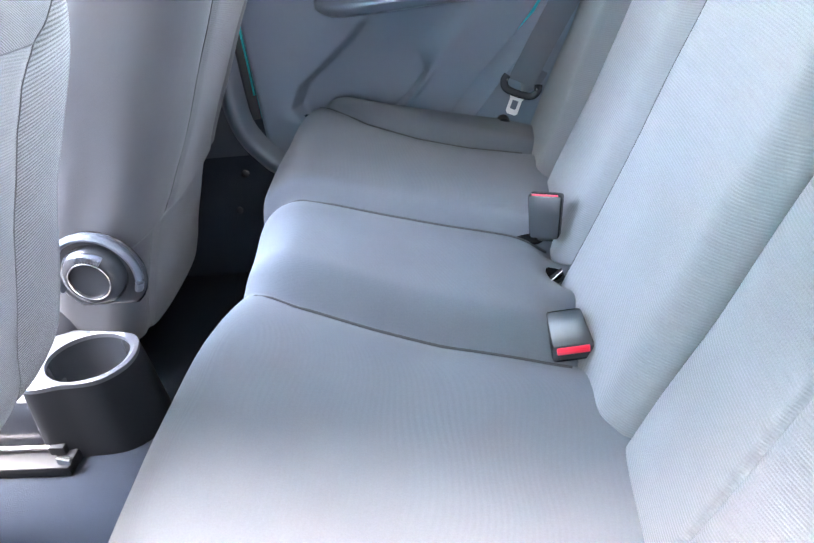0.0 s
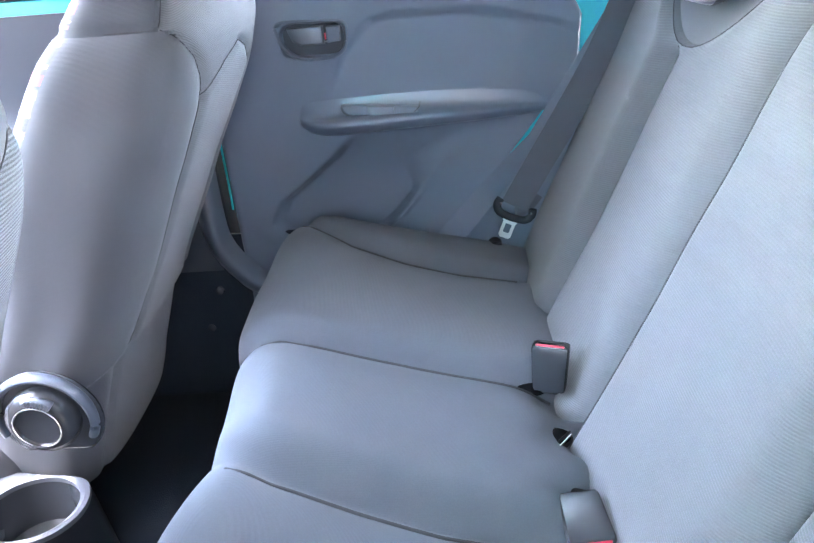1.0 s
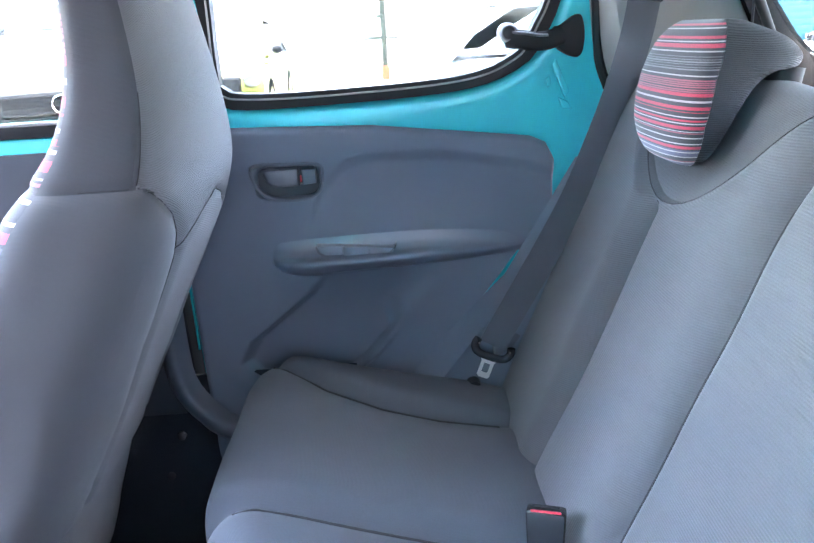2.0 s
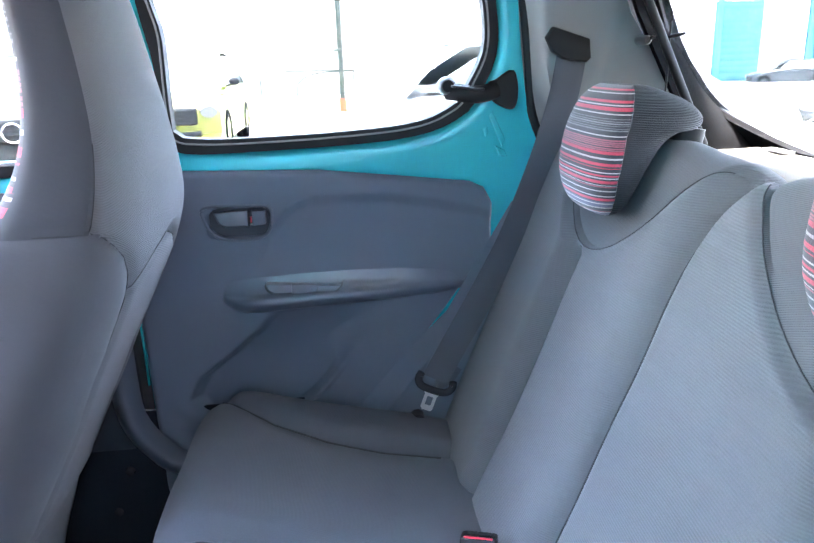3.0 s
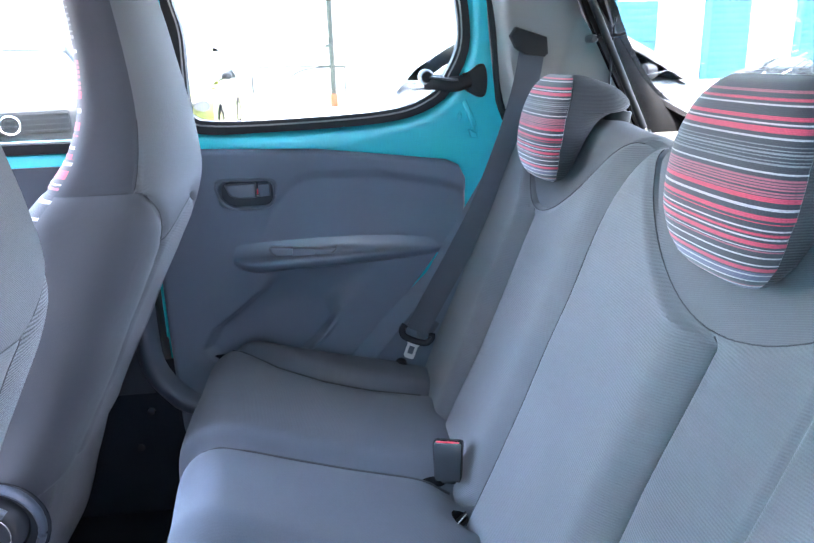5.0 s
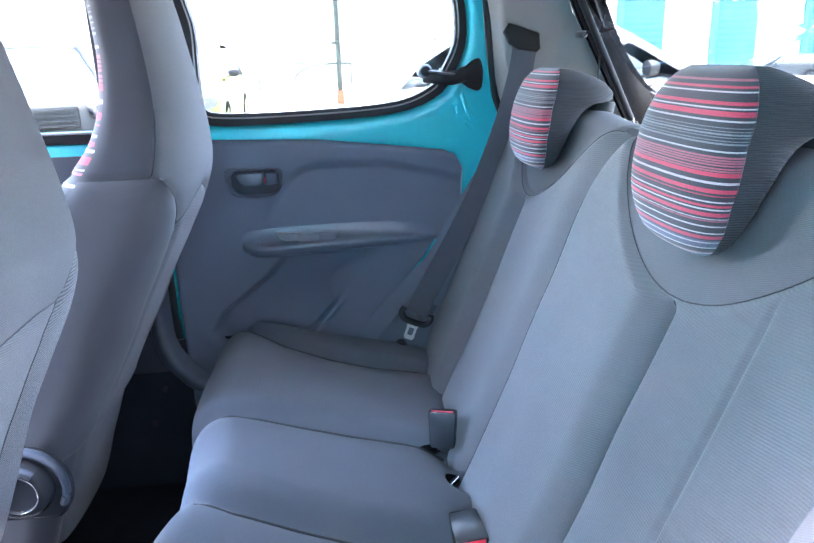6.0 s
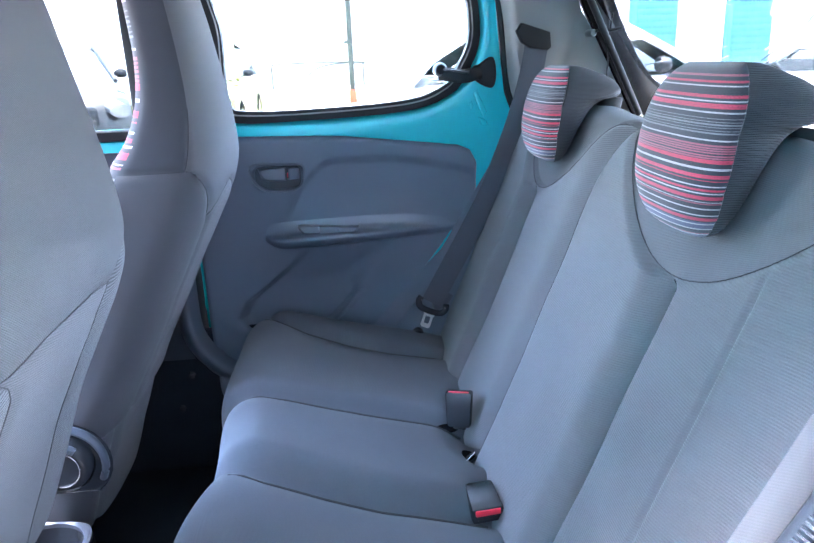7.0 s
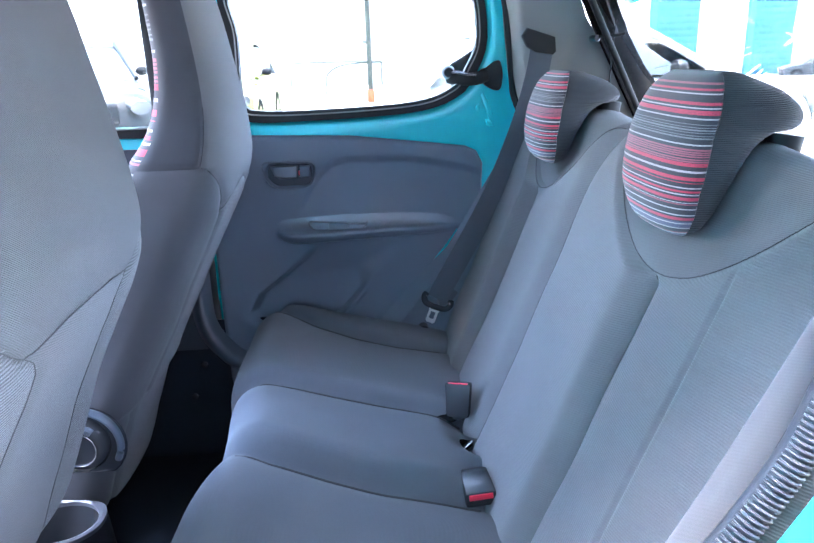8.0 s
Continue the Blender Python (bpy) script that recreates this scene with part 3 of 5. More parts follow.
def seat_point(z, a, yc, out=0.0):
    """A point of a front backrest: its height and the angle round it, 0 to the rear."""
    zs = SEAT_S[:, 0]
    xf, xr, hw = (float(np.interp(z, zs, SEAT_S[:, i])) for i in (1, 2, 3))
    c, s = math.cos(a), math.sin(a)
    bend = 4.2 if yc > 0 else 9
    hw += 0.0 if yc > 0 else 0.008
    r = (abs(c) ** bend + abs(s) ** bend) ** (-1 / bend)
    xc, hd = (xf + xr) / 2, (xr - xf) / 2
    slide = 0.019 - 0.026 * (1 - smooth(0.60, 0.92, z)) if yc > 0 else -0.021 - 0.085 * (1 - smooth(0.50, 0.68, z))
    out += seat_puff(z, abs(math.degrees(math.atan2(s, c))), yc)
    bow = slide + 0.012 * (1 - min(1, abs(s * r)) ** 2) * (1 if c > 0 else -1)
    return Vector((xc + (hd + out) * c * r + bow, yc + (hw + out) * s * r, z))


def make_front_seat(yc, inboard):
    ob = thing("front_seat", (-0.4, yc, 0.30), "dark grey cloth front seat with striped facing", "car seat", group="front seats")
    levels, turns = np.linspace(SEAT_S[0, 0], SEAT_S[-1, 0], 230), 216
    zs = SEAT_S[:, 0]
    step_z, step_a = levels[1] - levels[0], 360 / turns

    def vertex(z, i):
        """A point of the skin, drawn onto a seam that runs close by."""
        a = ((i * step_a + 180) % 360) - 180
        k = 1 if a >= 0 else -1
        edge = side_seam(z, yc) if z < 1.073 else 58
        if abs(abs(a) - edge) < step_a / 2:
            a = k * edge
        elif abs(a) < edge and abs(z - back_seam(abs(a), yc)) < step_z / 2:
            z = back_seam(abs(a), yc)
        return seat_point(z, radians(a), yc)

    bm = grid([[vertex(z, i) for i in range(turns)] for z in levels])
    bm.faces.ensure_lookup_table()
    names = ["side_panel", "back_panel", "seat_facing", "lower_side_panel", "lower_back_panel", "ribbed_strip"]
    for m in range(len(levels) - 1):
        z = (levels[m] + levels[m + 1]) / 2
        xf, xr = (float(np.interp(z, zs, SEAT_S[:, i])) for i in (1, 2))
        xf += 0.02 if yc > 0 else 0.006
        for i in range(turns):
            f = bm.faces[m * turns + i]
            a = (i + 0.5) * 360 / turns
            if f.calc_center_median().x < xf + (0.15 if z > 1.12 else 0.19 if z > 0.93 else 0.05) * (xr - xf):
                f.material_index = 2
            else:
                f.material_index = names.index(seat_zone(z, min(a, 360 - a), yc))
    ends = (len(levels) - 1) * turns
    for i in range(turns):
        bm.faces[ends + i].material_index, bm.faces[ends + turns + i].material_index = 4, 1
    sides, back, front, low, under, strip = split(bm, 6)
    for name, mesh, cloth, label in (("side_panel", sides, CLOTH_DARK, "smooth dark cloth side"), ("lower_side_panel", low, CLOTH_SIDE, "warm grey cloth lower side"),
                                     ("ribbed_strip", strip, RIBSTRIP if inboard > 0 else CLOTH_SIDE, "ribbed cloth strip")):
        for f in mesh.faces:
            f.material_index = 1 if f.calc_center_median().y > yc else 0
        for half in split(mesh, 2):
            if half.faces:
                part(name, half, cloth, ob, label)
    part("back_panel", back, TWILL, ob, "ribbed grey twill back")
    part("lower_back_panel", under, TWILL_DARK, ob, "darker ribbed twill lower back")
    part("seat_facing", front, STRIPE_SEAT, ob, "striped woven cloth facing")
    g = inboard
    runs = [[(z, radians(side_seam(z, yc))) for z in np.linspace(0.61, 1.0729, 120)] + [(1.073, radians(a)) for a in range(60, 100, 4)],
            [(z, radians(58)) for z in np.linspace(1.075, 1.17, 30)],
            [(back_seam(a, yc), radians(a)) for a in np.linspace(0, side_seam(back_seam(30, yc), yc), 40)]]
    for path in runs:
        for k in (-1, 1):
            part("seam", tube([seat_point(z, a * k, yc, 0.0008) for z, a in path], 0.0006, 160, 5), THREAD if yc > 0 else THREAD_GREY, ob)
    # squab, mostly hidden
    sq = [(-0.95, 0.52), (-0.98, 0.46), (-0.92, 0.36), (-0.7, 0.34), (-0.50, 0.36), (-0.46, 0.46), (-0.50, 0.52), (-0.6, 0.53), (-0.8, 0.56), (-0.9, 0.56)]
    part("squab", padded(sq, yc - 0.215, yc + 0.215, 0.05, 12, None, None, 60), CLOTH_DARK, ob)
    if inboard > 0:
        return ob
    # recliner cover and knob
    y = yc + g * 0.235
    pts = [(-0.357 + 0.074 * math.cos(a), 0.592 + 0.074 * math.sin(a)) for a in np.linspace(-0.9, math.pi + 0.9, 24)]
    cov = part("recliner_cover", slab(pts, y, y + g * 0.016, 0.008, 3), PLASTIC_GLOSS, ob)
    arch = [(-0.357 + 0.066 * math.cos(a), y + g * 0.018, 0.596 + 0.066 * math.sin(a)) for a in np.linspace(-0.5, math.pi + 0.4, 16)]
    part("rim", tube(arch, 0.009, 40, 10, 0.7), SATIN, ob)
    rings = []
    for r, o in ((0.049, 0.012), (0.050, 0.026), (0.045, 0.036), (0.037, 0.041), (0.0325, 0.041), (0.0305, 0.037), (0.025, 0.036)):
        rings.append([(-0.357 + r * math.cos(a), y + g * o, 0.598 + r * math.sin(a)) for a in np.arange(40) * 2 * math.pi / 40])
    knob = part("knob", grid(rings), PLASTIC_GLOSS, ob, "round dark plastic recliner knob")
    part("ring", tube([(-0.357 + 0.0318 * math.cos(a), y + g * 0.0415, 0.598 + 0.0318 * math.sin(a)) for a in np.linspace(0, 2 * math.pi, 24)], 0.0013, 60, 6), STEEL, knob)
    part("grip_pad", tube([(-0.357 + 0.041 * math.cos(a), y + g * 0.038, 0.598 + 0.041 * math.sin(a)) for a in np.linspace(0.85, 1.75, 10)], 0.0072, 30, 10), SATIN, knob)
    for k in range(7):
        a = 0.92 + 0.115 * k
        part("grip", tube([(-0.357 + r * math.cos(a), y + g * 0.0448, 0.598 + r * math.sin(a)) for r in (0.036, 0.041, 0.046)], 0.0011, 5, 6), RINGMAT, knob)
    return ob


make_front_seat(0.36, -1)
make_front_seat(-0.328, 1)


# ---- far side doors ----
PANEL_TOP = [(-0.195, 1.084), (-0.084, 1.081), (0.141, 1.072), (0.327, 1.049), (0.404, 1.039), (0.43, 1.027), (0.443, 1.002)]
PANEL_REAR = [(0.45, 0.10), (0.52, 0.13), (0.60, 0.19), (0.70, 0.262), (0.841, 0.356), (0.954, 0.427), (1.0, 0.442), (1.03, 0.443)]


def panel_in(x, z):
    """How far the door card stands into the cabin."""
    h = 0.0
    # the inset upper field
    top = line_y([(-0.02, 0.84), (0.02, 0.91), (0.049, 0.967), (0.075, 0.997), (0.098, 1.014), (0.126, 1.022), (0.261, 1.021), (0.398, 0.993), (0.46, 0.97)], x)
    h -= 0.007 * smooth(-0.010, 0.014, top - z) * smooth(0.88, 0.96, z)
    # map pocket under the armrest
    left = line_y([(0.58, -0.05), (0.629, -0.097), (0.638, -0.110), (0.66, -0.123), (0.701, -0.102), (0.743, -0.046), (0.785, 0.005), (0.83, 0.045)], z)
    right = line_y([(0.60, 0.05), (0.64, 0.087), (0.661, 0.113), (0.696, 0.145), (0.726, 0.171), (0.755, 0.201), (0.79, 0.24), (0.83, 0.29)], z)
    pocket = smooth(-0.004, 0.022, x - left) * smooth(0, 0.007 + 0.07 * smooth(0.70, 0.77, z), right - x) * (1 - smooth(0.735, 0.845, z))
    h -= 0.025 * pocket
    # raised rim round the pocket, and the lower sweep
    h += 0.004 * math.exp(-((x - left + 0.022) / 0.022) ** 2) * (1 - smooth(0.60, 0.72, z)) + 0.007 * math.exp(-((x - right - 0.007) / 0.007) ** 2) * (1 - smooth(0.67, 0.73, z))
    h += 0.035 * (1 - smooth(0.46, 0.60, z))
    # the handle's hollow
    dx, dz = (x + 0.002) / 0.056, (z - 0.988) / 0.029
    h -= 0.022 * (1 - smooth(0.85, 1.0, (abs(dx) ** 4 + abs(dz) ** 4) ** 0.25))
    return h


def make_rear_door():
    ob = thing("rear_door", (0.1, 0.6, 0.45), "closed turquoise rear door with a dark plastic door card", "car door")
    zs = np.linspace(0.46, 1.10, 170)
    rings = []
    for u in np.linspace(0, 1, 190):
        row = []
        for z in zs:
            x0 = -0.192 + 0.10 * max(0, 0.62 - z) ** 1.2
            x1 = line_y(PANEL_REAR, z)
            x = x0 + (x1 - x0) * u
            zt = line_y(PANEL_TOP, x)
            zz = 0.46 + (z - 0.46) * (zt - 0.46) / 0.64
            edge = min(u, 1 - u) * (x1 - x0)
            top = zt - zz
            d = min(edge, top)
            r = 0.004 if u > 0.5 and edge < top else 0.012
            back = r - math.sqrt(max(0, r * r - (r - d) ** 2)) if d < r else 0
            row.append((x, 0.575 - panel_in(x, zz) + back, zz))
        rings.append(row)
    bm = grid(rings, closed=False, caps=False)
    bmesh.ops.solidify(bm, geom=bm.faces[:], thickness=0.004)
    card = part("door_card", bm, CARD, ob, "grained dark plastic door card with an armrest and a map pocket")
    # painted frame with the window's opening
    n = 64
    inner = spline([(-0.108, 1.42), (-0.108, 1.25), (-0.106, 1.155), (-0.088, 1.114), (0.053, 1.110), (0.285, 1.120), (0.385, 1.150), (0.425, 1.196), (0.452, 1.275), (0.43, 1.40), (0.36, 1.44), (0.1, 1.46)], n, True)
    out = []
    for x, z in inner:
        a = math.atan2(z - 1.28, (x - 0.16) * 0.9)
        out.append(a)
    box_pts = []
    for a in out:
        c, s = math.cos(a), math.sin(a)
        k = min(((0.372 if c > 0 else 0.36) / abs(c)) if abs(c) > 1e-6 else 9, ((0.22 if s > 0 else 0.80) / abs(s)) if abs(s) > 1e-6 else 9)
        box_pts.append((0.16 + c * k, 1.28 + s * k))

    far = lambda z: 0.06 * max(0, 1.1 - z) / 0.62
    rings = [[(x, 0.635, z) for x, z in inner]]
    for off, y in ((0.0, 0.612), (0.001, 0.604), (0.004, 0.598), (0.009, 0.5935), (0.016, 0.591), (0.028, 0.590), (0.045, 0.5905), (0.065, 0.593), (9, 0.598)):
        ring = []
        for (x, z), (bx, bz) in zip(inner, box_pts):
            d = Vector((bx - x, bz - z))
            q = d * min(1.0, off / d.length)
            ring.append((x + q.x, y + far(z + q.y), z + q.y))
        rings.append(ring)
    rings.append([(x, 0.635 + far(z), z) for x, z in box_pts])
    part("door_frame", grid(rings, caps=False), PAINT, ob, "glossy turquoise painted metal")
    seal_in = spline([(-0.092, 1.40), (-0.092, 1.29), (-0.094, 1.162), (-0.078, 1.136), (0.053, 1.131), (0.285, 1.141), (0.374, 1.169), (0.405, 1.207), (0.432, 1.274), (0.415, 1.38), (0.35, 1.42), (0.1, 1.44)], n, True)
    part("window_seal", frame_plate([(0.16 + (x - 0.16) * 1.012, 1.28 + (z - 1.28) * 1.012) for x, z in inner], seal_in, 0.583, 0.612), BLACK, ob, "black rubber window seal")
    part("seal_lip", tube([(x, 0.582, z) for x, z in [(0.16 + (x - 0.16) * 1.022, 1.28 + (z - 1.28) * 1.055) for x, z in seal_in]], 0.0018, 200, 6), TRIM, ob)
    pane = slab([(0.16 + (x - 0.16) * 1.02, 1.28 + (z - 1.28) * 1.02) for x, z in seal_in], 0.606, 0.610)
    p = part("window_pane", pane, GLASS, ob, smooth=False)
    p.visible_shadow = False
    # armrest: a shelf that runs out of the card, a rounded lip and a short face below it
    rings = []
    for x, k in ((-0.045, -0.06), (-0.041, 0.10), (-0.036, 0.28), (-0.029, 0.48), (-0.020, 0.68), (-0.008, 0.85), (0.008, 0.96), (0.03, 1.0), (0.07, 0.98), (0.13, 0.92), (0.20, 0.82), (0.27, 0.66), (0.33, 0.44), (0.37, 0.2), (0.40, -0.05)):
        lip = 0.8525 + 0.004 * math.sin(max(0, x) * 8)
        ring = spline([(-0.012, 0.075), (-0.005, 0.060), (-0.002, 0.046), (0.001, 0.034), (0.005, 0.022), (0.010, 0.0125), (0.017, 0.007), (0.026, 0.0045), (0.034, 0.002), (0.037, -0.003), (0.035, -0.010), (0.030, -0.019), (0.025, -0.0235), (0.012, -0.025), (0.0, -0.025), (-0.012, -0.025)], 60, True)
        rings.append([(x, 0.576 - (d * k if d > 0 else d), lip + dz * (1 if dz > 0 else 0.25 + 0.75 * max(0.0, k))) for d, dz in ring])
    part("armrest", grid(rings), ARMREST, ob, "smooth dark plastic armrest")
    # inner handle
    bezel = spline([(-0.058, 1.017), (0.0, 1.0175), (0.050, 1.014), (0.054, 0.990), (0.046, 0.968), (0.022, 0.958), (-0.022, 0.959), (-0.045, 0.970), (-0.059, 0.992)], 60, True)
    h = part("handle_bezel", tube([(x, 0.576, z) for x, z in [*bezel, bezel[0]]], 0.0032, 140, 8), SATIN, ob)
    part("handle_cup", slab([(-0.002 + (x + 0.002) * 0.97, 0.988 + (z - 0.988) * 0.95) for x, z in bezel], 0.5885, 0.596), PLASTIC, h)
    part("handle_lever", slab([(-0.046, 1.008), (0.016, 1.010), (0.016, 0.979), (-0.026, 0.979), (-0.038, 0.986)], 0.579, 0.592, 0.005, 3), SATIN, h)
    part("lock_button", slab([(0.022, 1.008), (0.044, 1.008), (0.044, 0.984), (0.022, 0.982)], 0.572, 0.592, 0.003), CARD, h)
    part("lock_mark", box(0.0185, 0.0205, 0.573, 0.580, 0.988, 0.998), RED, h)
    # a pale bar stands in for the highlight beside the lock button
    part("lock_glint", box(0.018, 0.030, 0.573, 0.579, 0.9835, 0.9855), TRIM, h)
    # pull cup of the armrest
    cup = thing_part("pull_cup", ob)
    for k in range(3):
        x0, x1 = 0.036 + 0.0445 * k, 0.036 + 0.0445 * (k + 1) - 0.0008
        in0, in1 = (0.014 if k == 0 else 0.0), (0.014 if k == 2 else 0.0)
        top, low = 0.880 - 0.004 * k, 0.862 - 0.0035 * k
        wall = [(x0, top), (x1, top - 0.003), (x1 - in1 * 0.35, low + 0.006), (x1 - in1, low), (x0 + in0, low + 0.001), (x0 + in0 * 0.35, low + 0.007)]
        part("cup_wall", slab(wall, 0.5545, 0.576, 0.0015), CUPMAT, cup)
    for x0, x1 in ((0.0345, 0.046), (0.1705, 0.159)):
        part("cup_rim", tube([(x0, 0.554, 0.880), (x0 * 0.75 + x1 * 0.25, 0.5535, 0.870), (x1, 0.5535, 0.8625)], 0.0012, 16, 6), RINGMAT, cup)
    # vent catch of the hinged window
    v = part("vent_catch", tube([(0.366, 0.580, 1.194), (0.385, 0.566, 1.192), (0.405, 0.562, 1.188), (0.428, 0.567, 1.189), (0.452, 0.578, 1.194)], 0.0145, 40, 14, 0.62, (0, 1, 0)), BLACK, ob, "black plastic window catch")
    foot = spline([(0.440, 1.206), (0.452, 1.210), (0.474, 1.224), (0.484, 1.221), (0.489, 1.195), (0.486, 1.168), (0.476, 1.160), (0.456, 1.168), (0.441, 1.182)], 40, True)
    part("catch_foot", slab([tuple(q) for q in foot], 0.574, 0.594, 0.004), BLACK, v)
    part("catch_strip", tube([(0.372, 0.566, 1.203), (0.39, 0.557, 1.201), (0.41, 0.555, 1.197), (0.425, 0.560, 1.196)], 0.004, 24, 8, 0.6), RINGMAT, v, "pale grey strip")
    part("catch_knob", grid([[(0.366 + r * math.cos(a), y, 1.203 + r * math.sin(a)) for a in np.arange(24) * math.pi / 12] for r, y in ((0.011, 0.60), (0.0150, 0.59), (0.0150, 0.572), (0.011, 0.566))]), RINGMAT, v, "round grey knob")
    part("knob_face", grid([[(0.366 + r * math.cos(a), y, 1.203 + r * math.sin(a)) for a in np.arange(24) * math.pi / 12] for r, y in ((0.0095, 0.567), (0.0095, 0.5645), (0.006, 0.5635))]), BLACK, v)
    for pts in ([(0.440, 1.150), (0.447, 1.158), (0.470, 1.108), (0.463, 1.095)], [(0.452, 1.098), (0.468, 1.090), (0.474, 1.078), (0.458, 1.080)], [(0.430, 1.128), (0.437, 1.134), (0.440, 1.120), (0.434, 1.114)]):
        part("pressing", slab(pts, 0.5885, 0.596, 0.0025), PAINT, ob)
    # painted edge of the door by the pillar
    part("door_edge", tube([(-0.197, 0.588, 0.69), (-0.196, 0.588, 0.78), (-0.196, 0.588, 1.09)], 0.0022, 20, 6), PAINT, ob)
    return ob


def thing_part(name, parent):
    ob = new(name)
    ob.parent = parent
    ob.matrix_parent_inverse = Matrix.Identity(4)
    ob.matrix_basis = parent.matrix_basis.inverted()
    return ob


# strong tint, added to lower the brightness of the yard behind the panes
GLASS = bpy.data.materials.new("dimming_glass")
GLASS.use_nodes = True
GLASS.node_tree.nodes["Principled BSDF"].inputs["Transmission Weight"].default_value = 1.0
GLASS.node_tree.nodes["Principled BSDF"].inputs["Base Color"].default_value = (0.20, 0.218, 0.214, 1)
GLASS.node_tree.nodes["Principled BSDF"].inputs["Roughness"].default_value = 0.0
GLASS.node_tree.nodes["Principled BSDF"].inputs["IOR"].default_value = 1.05
make_rear_door()

# ---- ground ----
def ground_z(x, y):
    return -0.96 * smooth(28.0, 43.0, math.hypot(x, y))


lines = np.concatenate([[-400, -200, -100, -60], np.linspace(-48, 48, 49), [60, 100, 200, 400]])
g = grid([[(x, y, ground_z(x, y)) for y in lines] for x in lines], closed=False, caps=False)
ground = tagged(part("ground", g, CONCRETE), "pale sunlit concrete yard", "ground", kind="structure")

# unseen dark strip, added so less light bounces up into the cabin
tagged(part("road", box(-60, 60, -2.0, -0.72, -0.05, 0.006, 0.003), ASPHALT), "unseen dark asphalt strip added to cut bounced light at the open side", "road", kind="structure")
# unseen wall, added to keep skylight out of the open doorway
tagged(part("wall_light_block", box(-9, 9, -2.2, -2.0, 0, 4.2, 0.02), DARKWALL), "unseen plain dark grey wall added to block light at the open doorway", "wall", kind="structure")

# ---- pillars and side trims ----
def curved_plate(points_rows, thick=0.006):
    """A thin moulded trim through rows of points."""
    bm = grid([[tuple(p) for p in r] for r in points_rows], closed=False, caps=False)
    bmesh.ops.solidify(bm, geom=bm.faces[:], thickness=thick)
    return bm


